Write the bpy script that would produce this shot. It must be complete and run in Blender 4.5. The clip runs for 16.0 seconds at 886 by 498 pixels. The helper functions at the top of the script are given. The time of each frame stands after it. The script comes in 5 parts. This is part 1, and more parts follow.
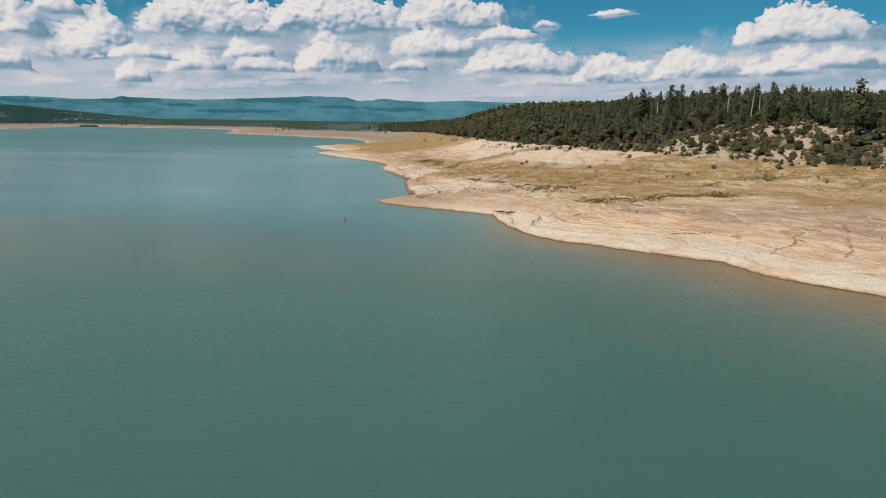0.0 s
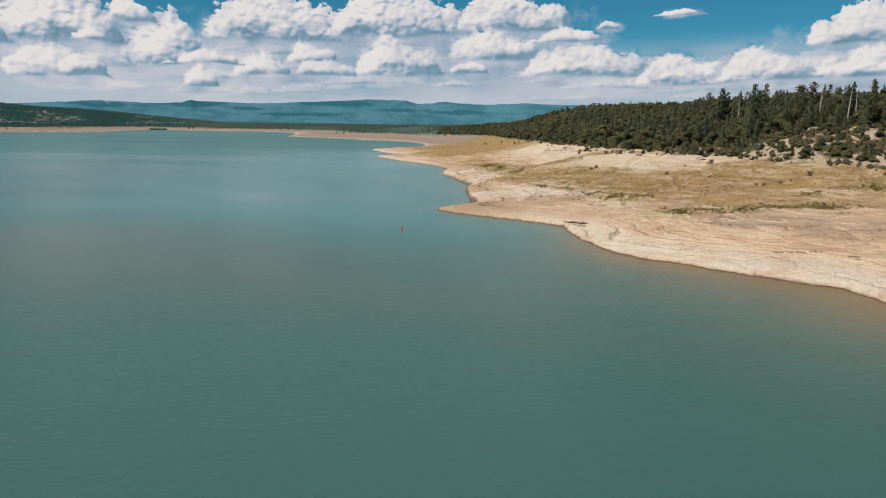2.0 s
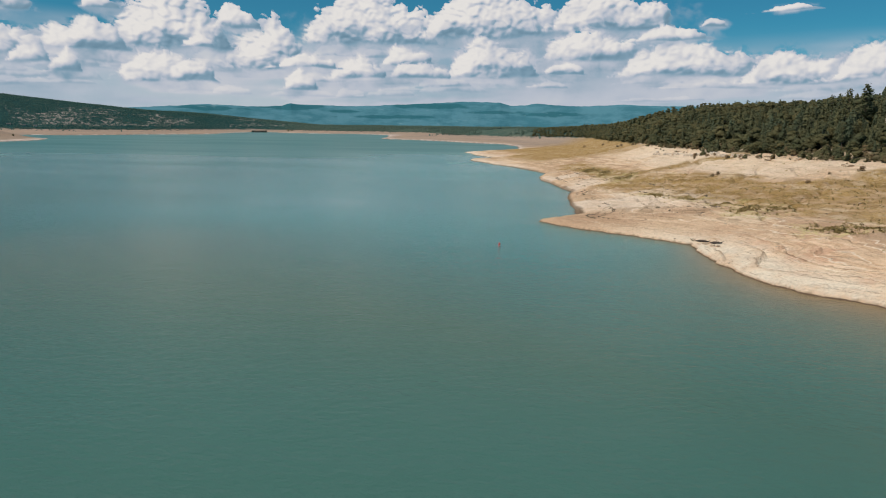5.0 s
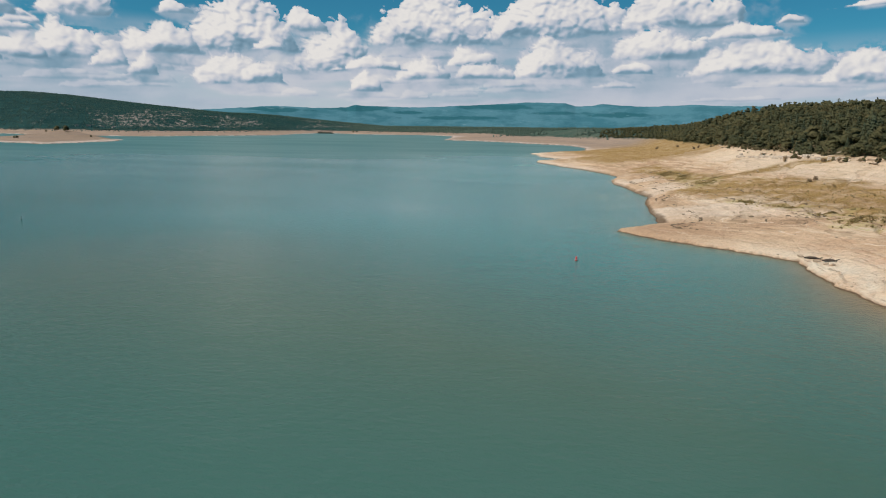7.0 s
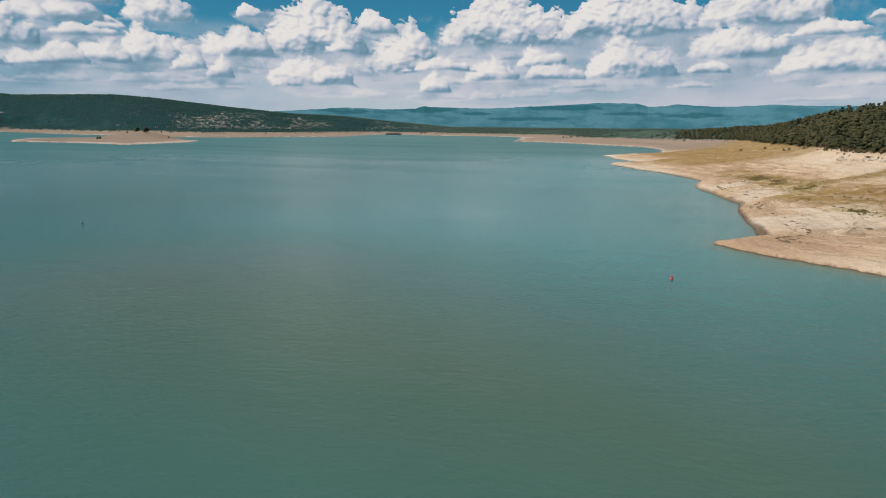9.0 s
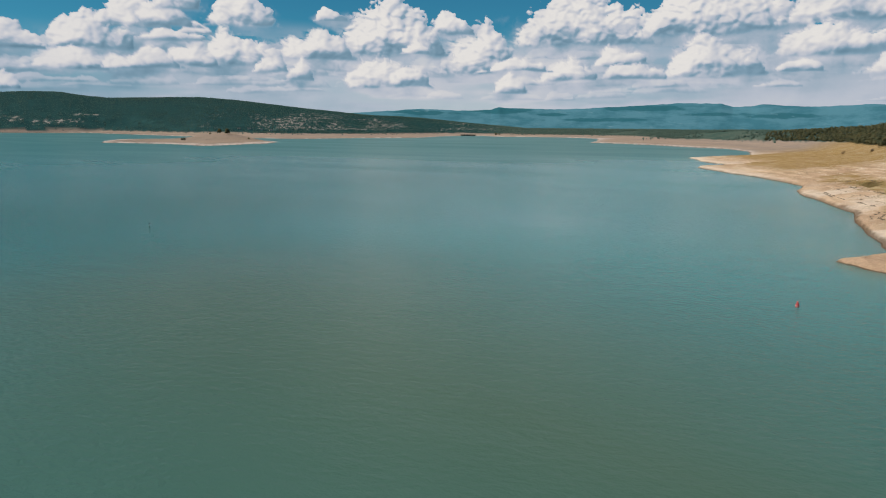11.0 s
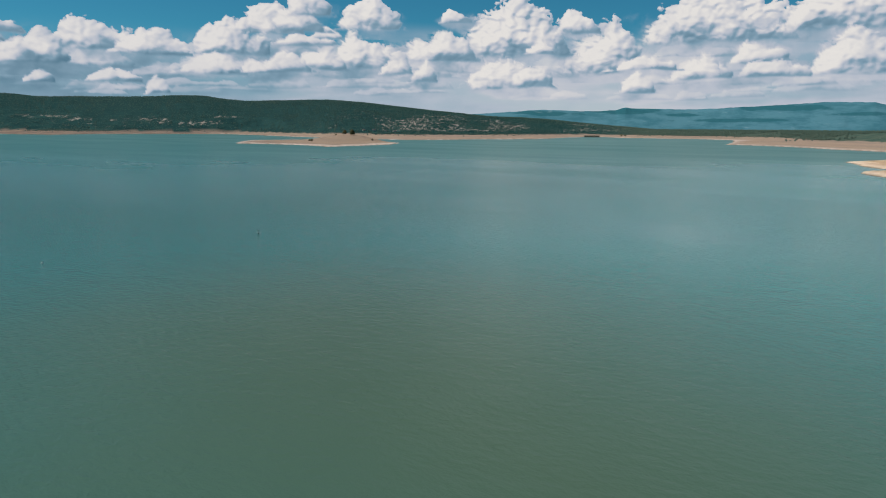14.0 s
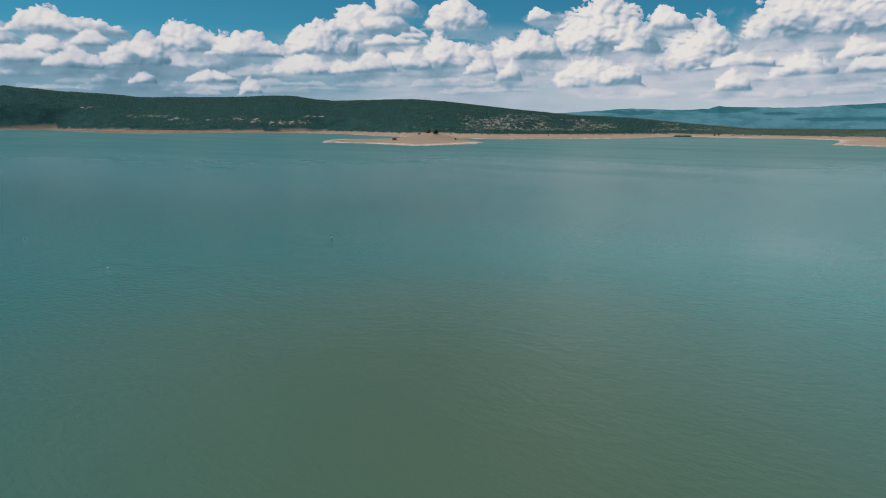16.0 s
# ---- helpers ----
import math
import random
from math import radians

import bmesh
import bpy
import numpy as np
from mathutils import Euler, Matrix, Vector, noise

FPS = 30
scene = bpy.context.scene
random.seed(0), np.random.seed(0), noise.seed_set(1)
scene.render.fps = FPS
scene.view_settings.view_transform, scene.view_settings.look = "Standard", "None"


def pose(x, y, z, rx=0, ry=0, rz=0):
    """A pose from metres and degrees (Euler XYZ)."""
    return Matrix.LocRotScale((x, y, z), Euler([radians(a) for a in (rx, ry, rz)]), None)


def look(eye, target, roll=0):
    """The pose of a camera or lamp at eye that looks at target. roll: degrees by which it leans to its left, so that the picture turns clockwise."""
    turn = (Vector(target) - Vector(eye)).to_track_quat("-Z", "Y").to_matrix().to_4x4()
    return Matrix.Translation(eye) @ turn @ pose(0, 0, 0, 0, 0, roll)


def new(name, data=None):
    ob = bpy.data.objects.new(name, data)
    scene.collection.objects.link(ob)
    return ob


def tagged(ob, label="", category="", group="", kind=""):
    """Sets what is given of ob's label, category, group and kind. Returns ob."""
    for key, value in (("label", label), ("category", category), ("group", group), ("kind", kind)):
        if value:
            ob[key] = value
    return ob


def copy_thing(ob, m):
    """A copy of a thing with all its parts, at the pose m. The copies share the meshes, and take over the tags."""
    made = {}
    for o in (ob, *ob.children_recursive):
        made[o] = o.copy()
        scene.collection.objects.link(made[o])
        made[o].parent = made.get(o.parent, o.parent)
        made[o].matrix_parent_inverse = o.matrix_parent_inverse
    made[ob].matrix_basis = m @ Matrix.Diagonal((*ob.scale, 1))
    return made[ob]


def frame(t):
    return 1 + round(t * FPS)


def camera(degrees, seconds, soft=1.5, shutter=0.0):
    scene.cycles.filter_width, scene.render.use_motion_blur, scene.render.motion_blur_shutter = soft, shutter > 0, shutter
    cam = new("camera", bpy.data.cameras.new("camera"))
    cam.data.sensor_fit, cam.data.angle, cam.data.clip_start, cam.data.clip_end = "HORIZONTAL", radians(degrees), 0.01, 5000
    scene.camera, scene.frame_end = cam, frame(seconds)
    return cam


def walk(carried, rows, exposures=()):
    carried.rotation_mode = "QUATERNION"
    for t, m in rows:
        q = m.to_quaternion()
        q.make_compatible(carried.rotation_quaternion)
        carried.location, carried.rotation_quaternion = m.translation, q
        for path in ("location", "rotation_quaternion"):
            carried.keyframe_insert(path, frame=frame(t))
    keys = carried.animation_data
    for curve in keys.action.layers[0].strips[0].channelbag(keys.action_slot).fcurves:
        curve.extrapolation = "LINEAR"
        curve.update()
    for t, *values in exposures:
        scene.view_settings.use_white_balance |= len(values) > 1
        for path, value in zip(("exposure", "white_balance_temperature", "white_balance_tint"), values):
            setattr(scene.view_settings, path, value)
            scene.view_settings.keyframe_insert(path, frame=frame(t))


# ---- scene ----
cam = camera(64.72, 16.0, soft=1.0)
PATH = [
    (0, pose(0.000, 0.000, 30.000, 79.880, -0.904, 0.000)),
    (0.5, pose(-0.433, 4.821, 29.930, 79.935, -0.893, 1.142)),
    (1, pose(-0.940, 9.585, 29.862, 79.979, -0.882, 2.330)),
    (1.5, pose(-1.524, 14.288, 29.796, 80.015, -0.869, 3.547)),
    (2, pose(-2.186, 18.929, 29.731, 80.044, -0.855, 4.780)),
    (2.5, pose(-2.927, 23.505, 29.668, 80.066, -0.841, 6.022)),
    (3, pose(-3.748, 28.014, 29.606, 80.084, -0.826, 7.267)),
    (3.5, pose(-4.650, 32.454, 29.547, 80.097, -0.810, 8.512)),
    (4, pose(-5.634, 36.824, 29.489, 80.108, -0.794, 9.758)),
    (4.5, pose(-6.699, 41.122, 29.432, 80.116, -0.778, 11.004)),
    (5, pose(-7.846, 45.347, 29.378, 80.122, -0.761, 12.255)),
    (5.5, pose(-9.075, 49.497, 29.325, 80.128, -0.744, 13.512)),
    (6, pose(-10.386, 53.573, 29.274, 80.133, -0.726, 14.781)),
    (6.5, pose(-11.779, 57.573, 29.224, 80.138, -0.709, 16.066)),
    (7, pose(-13.253, 61.497, 29.176, 80.144, -0.692, 17.369)),
    (7.5, pose(-14.807, 65.345, 29.130, 80.150, -0.674, 18.697)),
    (8, pose(-16.441, 69.117, 29.085, 80.157, -0.658, 20.051)),
    (8.5, pose(-18.153, 72.814, 29.043, 80.165, -0.641, 21.435)),
    (9, pose(-19.942, 76.434, 29.001, 80.174, -0.625, 22.851)),
    (9.5, pose(-21.807, 79.981, 28.962, 80.183, -0.609, 24.300)),
    (10, pose(-23.746, 83.453, 28.924, 80.192, -0.594, 25.782)),
    (10.5, pose(-25.758, 86.853, 28.888, 80.202, -0.579, 27.297)),
    (11, pose(-27.839, 90.181, 28.854, 80.211, -0.566, 28.844)),
    (11.5, pose(-29.989, 93.439, 28.821, 80.219, -0.553, 30.419)),
    (12, pose(-32.204, 96.629, 28.790, 80.225, -0.541, 32.021)),
    (12.5, pose(-34.483, 99.753, 28.760, 80.228, -0.530, 33.646)),
    (13, pose(-36.822, 102.813, 28.733, 80.229, -0.520, 35.290)),
    (13.5, pose(-39.218, 105.811, 28.707, 80.225, -0.512, 36.949)),
    (14, pose(-41.668, 108.749, 28.682, 80.215, -0.505, 38.620)),
    (14.5, pose(-44.170, 111.631, 28.660, 80.200, -0.499, 40.298)),
    (15, pose(-46.719, 114.460, 28.639, 80.176, -0.494, 41.982)),
    (15.5, pose(-49.312, 117.238, 28.619, 80.143, -0.492, 43.670)),
    (16, pose(-51.945, 119.969, 28.602, 80.100, -0.491, 45.362)),
]
walk(cam, PATH)

# ---- world, sun, exposure ----
SUN_AZ, SUN_EL = 130.0, 54.0            # degrees left of +y, above the horizon
scene.view_settings.exposure = 0.0
world = bpy.data.worlds.new("world")
scene.world = world
world.use_nodes = True
wn, wl = world.node_tree.nodes, world.node_tree.links
wn.clear()
w_out = wn.new("ShaderNodeOutputWorld")
w_bg = wn.new("ShaderNodeBackground")
w_sky = wn.new("ShaderNodeTexSky")
w_sky.sky_type = "NISHITA"
w_sky.sun_disc = False
w_sky.sun_elevation = radians(SUN_EL)
w_sky.sun_rotation = radians(-SUN_AZ)
w_sky.altitude, w_sky.air_density, w_sky.dust_density, w_sky.ozone_density = 2200, 1.0, 1.0, 1.6
w_bg.inputs["Strength"].default_value = 0.1
w_tint = wn.new("ShaderNodeMix")
w_tint.data_type, w_tint.blend_type = "RGBA", "MULTIPLY"
w_tint.inputs["Factor"].default_value = 1.0
w_tint.inputs["B"].default_value = (0.16, 0.58, 0.63, 1)
# milky haze low over the horizon
w_tc = wn.new("ShaderNodeTexCoord")
w_sep = wn.new("ShaderNodeSeparateXYZ")
w_hz = wn.new("ShaderNodeMapRange")
w_hz.interpolation_type = "SMOOTHSTEP"
w_hz.inputs["From Min"].default_value, w_hz.inputs["From Max"].default_value = 0.135, 0.02
w_hz.inputs["To Min"].default_value, w_hz.inputs["To Max"].default_value = 0.0, 0.85
w_mapn = wn.new("ShaderNodeMapping")
w_mapn.inputs["Scale"].default_value = (5, 5, 46)
w_no = wn.new("ShaderNodeTexNoise")
w_no.inputs["Scale"].default_value, w_no.inputs["Detail"].default_value = 1.0, 3
w_nr = wn.new("ShaderNodeMapRange")
w_nr.inputs["From Min"].default_value, w_nr.inputs["From Max"].default_value = 0.38, 0.62
w_nr.inputs["To Min"].default_value, w_nr.inputs["To Max"].default_value = 0.45, 1.0
w_mul = wn.new("ShaderNodeMath")
w_mul.operation = "MULTIPLY"
w_mix = wn.new("ShaderNodeMix")
w_mix.data_type = "RGBA"
w_mix.inputs["B"].default_value = (4.0, 4.6, 5.7, 1)
# broken heap cloud goes on overhead
w_cl = wn.new("ShaderNodeTexNoise")
w_cl.inputs["Scale"].default_value, w_cl.inputs["Detail"].default_value, w_cl.inputs["Roughness"].default_value = 3.2, 7, 0.6
w_cr = wn.new("ShaderNodeMapRange")
w_cr.interpolation_type = "SMOOTHSTEP"
w_cr.inputs["From Min"].default_value, w_cr.inputs["From Max"].default_value = 0.37, 0.68
w_up = wn.new("ShaderNodeMapRange")
w_up.interpolation_type = "SMOOTHSTEP"
w_up.inputs["From Min"].default_value, w_up.inputs["From Max"].default_value = 0.20, 0.27
w_cm = wn.new("ShaderNodeMath")
w_cm.operation = "MULTIPLY"
w_over = wn.new("ShaderNodeMix")
w_over.data_type = "RGBA"
w_over.inputs["B"].default_value = (5.5, 6.9, 7.3, 1)
w_dot = wn.new("ShaderNodeVectorMath")
w_dot.operation = "DOT_PRODUCT"
w_dot.inputs[1].default_value = (-0.2, 0.98, 0.0)
w_more = wn.new("ShaderNodeMapRange")
w_more.interpolation_type = "SMOOTHSTEP"
w_more.inputs["From Min"].default_value, w_more.inputs["From Max"].default_value = 0.74, 0.985
w_more.inputs["To Min"].default_value, w_more.inputs["To Max"].default_value = -0.12, 0.17
w_sum = wn.new("ShaderNodeMath")
wl.new(w_tc.outputs["Generated"], w_dot.inputs[0])
wl.new(w_dot.outputs["Value"], w_more.inputs["Value"])
wl.new(w_more.outputs[0], w_sum.inputs[1])
for a, b in ((w_tc.outputs["Generated"], w_cl.inputs["Vector"]), (w_cl.outputs["Fac"], w_sum.inputs[0]), (w_sum.outputs[0], w_cr.inputs["Value"]),
             (w_sep.outputs["Z"], w_up.inputs["Value"]), (w_cr.outputs[0], w_cm.inputs[0]), (w_up.outputs[0], w_cm.inputs[1]),
             (w_cm.outputs[0], w_over.inputs["Factor"]), (w_tint.outputs["Result"], w_over.inputs["A"]),
             (w_over.outputs["Result"], w_mix.inputs["A"])):
    wl.new(a, b)
for a, b in ((w_sky.outputs[0], w_tint.inputs["A"]),
             (w_tc.outputs["Generated"], w_sep.inputs[0]), (w_sep.outputs["Z"], w_hz.inputs["Value"]),
             (w_tc.outputs["Generated"], w_mapn.inputs["Vector"]), (w_mapn.outputs[0], w_no.inputs["Vector"]),
             (w_no.outputs["Fac"], w_nr.inputs["Value"]), (w_hz.outputs[0], w_mul.inputs[0]),
             (w_nr.outputs[0], w_mul.inputs[1]), (w_mul.outputs[0], w_mix.inputs["Factor"]),
             (w_mix.outputs["Result"], w_bg.inputs["Color"]), (w_bg.outputs[0], w_out.inputs[0])):
    wl.new(a, b)

sun_data = bpy.data.lights.new("sun", "SUN")
sun_data.energy, sun_data.angle, sun_data.color = 4.0, radians(0.53), (1.0, 0.93, 0.82)
sun = new("sun", sun_data)
_sa, _se = radians(SUN_AZ), radians(SUN_EL)
SUN_DIR = Vector((-math.sin(_sa) * math.cos(_se), math.cos(_sa) * math.cos(_se), math.sin(_se)))
sun.matrix_world = look(SUN_DIR * 300, (0, 0, 0))

# ---- small maths ----
rng = np.random.default_rng(7)


def smooth(a, b, v):
    u = np.clip((v - a) / (b - a), 0, 1)
    return u * u * (3 - 2 * u)


def lattice(ix, iy, seed):
    h = np.sin(ix * 127.1 + iy * 311.7 + seed * 74.7) * 43758.5453
    return h - np.floor(h)


def vnoise(x, y, seed=0):
    ix, iy = np.floor(x), np.floor(y)
    fx, fy = x - ix, y - iy
    fx, fy = fx * fx * (3 - 2 * fx), fy * fy * (3 - 2 * fy)
    a, b = lattice(ix, iy, seed), lattice(ix + 1, iy, seed)
    c, e = lattice(ix, iy + 1, seed), lattice(ix + 1, iy + 1, seed)
    return (a + (b - a) * fx) * (1 - fy) + (c + (e - c) * fx) * fy


def fbm(x, y, octaves=4, seed=0):
    total, amp, norm = 0.0, 1.0, 0.0
    for k in range(octaves):
        total = total + amp * vnoise(x * 2 ** k + 17.3 * k, y * 2 ** k - 9.1 * k, seed + k)
        norm += amp
        amp *= 0.5
    return total / norm


def polyline_distance(px, py, pts, closed=True):
    """Distance to a polyline and whether the point is inside it."""
    best = np.full(px.shape, 1e12)
    inside = np.zeros(px.shape, bool)
    n = len(pts)
    for i in range(n if closed else n - 1):
        (x0, y0), (x1, y1) = pts[i], pts[(i + 1) % n]
        dx, dy = x1 - x0, y1 - y0
        u = np.clip(((px - x0) * dx + (py - y0) * dy) / (dx * dx + dy * dy + 1e-9), 0, 1)
        best = np.minimum(best, (px - x0 - u * dx) ** 2 + (py - y0 - u * dy) ** 2)
        if dy != 0:
            hit = ((y0 > py) != (y1 > py)) & (px < dx * (py - y0) / dy + x0)
            inside ^= hit
    return np.sqrt(best), inside


# ---- plan: the lake's outline, metres ----
LAKE_NEAR = [(230, -60), (130, 60), (95, 105), (81, 124), (73, 134), (67, 142), (64, 155), (55, 162), (43, 173), (30, 183),
             (23, 195), (19, 214), (17, 235), (4, 245), (-10, 254), (-25, 269), (-13, 286), (-14, 303), (-17, 324),
             (-19, 347), (-18, 384), (-27, 415), (-36, 449), (-40, 479), (-38, 512), (-50, 544), (-71, 583), (-92, 625),
             (-121, 682), (-104, 735), (-135, 800), (-161, 880), (-118, 935), (-112, 1010), (-136, 1200), (-173, 1326)]
LAKE_FAR = [(-269, 1437), (-389, 1579), (-505, 1650), (-560, 1900), (-700, 2400), (-888, 2590), (-1025, 2540),
            (-1150, 2560), (-1400, 2830), (-1290, 2400), (-1125, 1920), (-1178, 1700), (-1180, 1450), (-1290, 1400),
            (-1831, 1530), (-2380, 1720), (-2467, 1447), (-2414, 1190), (-2269, 1034), (-2413, 964), (-2636, 990),
            (-3500, 1080), (-3650, 700), (-3400, -800), (-1500, -2300), (800, -1500)]
LAKE = LAKE_NEAR + LAKE_FAR
ISLAND = [(-1083, 841), (-1000, 862), (-926, 862), (-834, 826), (-850, 900), (-872, 960), (-889, 1025), (-960, 1130),
          (-1060, 1190), (-1200, 1150), (-1330, 1060), (-1200, 930)]
GRASS_UPPER = [(15, 376), (32, 350), (46, 314), (60, 294), (80, 297), (98, 300), (125, 272), (160, 236), (200, 190)]
GRASS_LOWER = [(64, 276), (82, 254), (112, 232), (145, 205), (190, 160)]
GRASS_STRIP = [(-24, 537), (-13, 478), (2, 425), (12, 408), (29, 406), (42, 417), (56, 410)]
WEEDS = [(38, 275, 7, 8), (47, 274, 7, 7), (54, 241, 8, 9), (63, 237, 9, 10), (73, 231, 9, 9), (83, 232, 8, 7), (16, 330, 5, 7), (-10, 462, 6, 18), (-3, 434, 6, 14), (6, 402, 7, 12), (90, 226, 10, 6), (24, 306, 6, 5), (36, 292, 8, 4), (120, 262, 9, 8), (98, 256, 6, 4)]
RIDGE = [(440, 60, 8), (320, 290, 15), (245, 430, 22), (165, 640, 26), (105, 840, 29), (84, 940, 27), (45, 1060, 20), (10, 1230, 20), (-75, 1430, 18), (-170, 1700, 9), (-330, 2200, 5)]      # x, y, rise
ORIGIN = (-25.0, 60.0)


def wobble(x, y):
    """Breaks the straight runs of the outline a little."""
    r = np.hypot(x - ORIGIN[0], y - ORIGIN[1])
    k = np.clip(r / 400, 0.5, 8)
    return ((fbm(x / (9 * k), y / (9 * k), 3, 5) - 0.5) * 5.0 * k, (fbm(x / (9 * k), y / (9 * k), 3, 9) - 0.5) * 5.0 * k)


def shore(x, y):
    """Signed distance to the water's edge, positive on land, and the same for the island."""
    wx, wy = wobble(x, y)
    dist, inside = polyline_distance(x + wx, y + wy, LAKE)
    s = np.where(inside, -dist, dist)
    di, ii = polyline_distance(x + wx, y + wy, ISLAND)
    si = np.where(ii, di, -di)
    return s, si


CLEFTS = [[(104.5, 179.4), (100, 170), (97, 164), (95, 158), (87.6, 149)], [(74.4, 154.8), (79, 161), (85, 165), (88, 172), (93.5, 176)],
          [(60, 181), (66, 178.5), (72, 178), (77, 175.5)], [(91, 146), (96, 148), (104, 150)], [(82, 176), (86, 170), (87, 165)]]


def cleft_lines(x, y):
    """Narrow clefts that run through the rock of the lower slope."""
    wx, wy = (fbm(x / 2.5, y / 2.5, 3, 141) - 0.5) * 1.6, (fbm(x / 2.5, y / 2.5, 3, 143) - 0.5) * 1.6
    near = np.full(np.shape(x), 99.0)
    for c in CLEFTS:
        near = np.minimum(near, polyline_distance(x + wx, y + wy, c, closed=False)[0])
    return smooth(0.32, 0.08, near) * smooth(0.16, 0.36, fbm(x / 4, y / 4, 2, 145))


def height(x, y, s=None, si=None):
    if s is None:
        s, si = shore(x, y)
    r = np.hypot(x - ORIGIN[0], y - ORIGIN[1])
    # how steep the dried-out bank is along the shore
    k = np.interp(y, [0, 280, 390, 540, 620, 760, 1200, 1700], [1.0, 1.0, 1.7, 1.9, 1.2, 0.9, 0.7, 0.55])
    k = np.where(x < -600, 0.32, k)
    q = np.maximum(s, 0) * k + (fbm(x / 30, y / 30, 3, 21) - 0.5) * 12 * smooth(10, 60, s)
    z = np.interp(q, [0, 1.0, 4, 12, 50, 100, 140, 165, 190, 600, 3000], [0, 1.0, 1.5, 2.2, 6.0, 12.0, 17.0, 20.2, 21.5, 24, 45])
    # ledges of the layered rock
    near = smooth(900, 500, r)
    lay = z / 0.9 + (fbm(x / 22, y / 22, 3, 31) - 0.5) * 2.2
    z = z + near * smooth(0.4, 1.5, z) * smooth(17, 11, z) * (0.42 + 0.55 * smooth(262, 220, y) * smooth(7, 4.5, z)) * (lay - np.floor(lay) - 0.5) * (0.3 + 1.4 * vnoise(x / 40, y / 40, 77))
    # a low scarp above the bare rock
    z = z + near * smooth(262, 225, y) * 0.55 * (smooth(4.9, 5.15, z + (fbm(x / 12, y / 12, 3, 147) - 0.5) * 1.6) - 0.5) * smooth(2.6, 4.5, z) * smooth(9, 7, z)
    # gullies across the bank
    g = np.abs(fbm(x / 26 + 3, y / 26, 4, 41) - 0.5)
    z = z - near * smooth(0.07, 0.0, g) * smooth(12, 50, s) * 1.3
    z = z + near * smooth(8, 40, s) * ((fbm(x / 19, y / 19, 3, 45) - 0.5) * 2.6 + (fbm(x / 6, y / 6, 3, 47) - 0.5) * 0.7)
    fold = fbm(x / 16 + 0.5 * fbm(x / 30, y / 30, 2, 49), y / 34, 3, 48) - 0.5
    z = z + near * smooth(270, 300, y) * smooth(600, 520, y) * smooth(6, 30, s) * 2.4 * fold
    # the wooded hill
    hill = 0.0 * x
    for (x0, y0, h0), (x1, y1, h1) in zip(RIDGE[:-1], RIDGE[1:]):
        dx, dy = x1 - x0, y1 - y0
        u = np.clip(((x - x0) * dx + (y - y0) * dy) / (dx * dx + dy * dy), 0, 1)
        dr = np.hypot(x - x0 - u * dx, y - y0 - u * dy)
        hill = np.maximum(hill, (h0 + u * (h1 - h0)) * smooth(1, 0.125, dr / np.interp(y, [500, 740, 900], [200, 175, 125])))
    hill = hill + 7 * (fbm(x / 80, y / 80, 3, 51) - 0.5) * smooth(4, 14, hill)
    z = z + hill * smooth(30, 120, s)
    # far rises: wooded plain and the long mesa
    az = np.degrees(np.arctan2(-(x - ORIGIN[0]), y - ORIGIN[1]))
    back = np.interp(az, [-60, -30, -12, -4, 3, 12, 22, 30, 34, 36, 41, 45, 47.5, 50, 52, 53.7, 55, 56.7, 59, 62, 64, 66, 68, 71, 73, 76, 82, 95],
                     [60, 60, 55, 34, 28, 30, 30, 82, 100, 108, 145, 174, 182, 175, 173, 170, 180, 203, 202, 187, 179, 178, 181, 202, 212, 232, 225, 205])
    start = np.interp(az, [-20, 5, 12, 22, 28, 36, 47, 60, 76, 90], [1500, 1900, 2300, 3300, 3100, 2500, 2300, 2900, 3500, 3600])
    u = (r - start) / (4550 - start)
    rise = np.where(u > 0, np.clip(u, 0, 1), 0)
    rise = 1 - (1 - rise) ** 1.7
    lump = 1 + 0.16 * (fbm(az / 5, r / 900, 3, 61) - 0.5)
    z = z + (back - 20) * rise * lump * smooth(20, 200, s) * (np.abs(az) < 120)
    # island
    mound = np.interp(si, [0, 3, 40, 90, 160], [0, 0.6, 1.6, 3.6, 5.0])
    mound = mound + 12.5 * np.exp(-((x + 1050) ** 2 + (y - 1080) ** 2) / 55 ** 2) * smooth(0, 50, si)
    z = np.where(si > 0, mound, z)
    bed = -np.minimum(0.22 * np.minimum(np.abs(s), np.abs(si)), 8.0)
    return np.where((s <= 0) & (si <= 0), bed, z)


def mesh_from(name, verts, faces, attrs=None, smooth_shade=True, normals=None):
    me = bpy.data.meshes.new(name)
    verts = np.asarray(verts, np.float32)
    faces = np.asarray(faces, np.int32)
    k = faces.shape[1]
    me.vertices.add(len(verts))
    me.vertices.foreach_set("co", verts.ravel())
    me.loops.add(faces.size)
    me.loops.foreach_set("vertex_index", faces.ravel())
    me.polygons.add(len(faces))
    me.polygons.foreach_set("loop_start", np.arange(0, faces.size, k, dtype=np.int32))
    me.polygons.foreach_set("use_smooth", np.full(len(faces), smooth_shade))
    for key, vals in (attrs or {}).items():
        me.attributes.new(key, "FLOAT", "POINT").data.foreach_set("value", np.asarray(vals, np.float32))
    me.update(calc_edges=True)
    me.validate()
    if normals is not None:
        me.normals_split_custom_set_from_vertices(np.asarray(normals, np.float32))
    return me


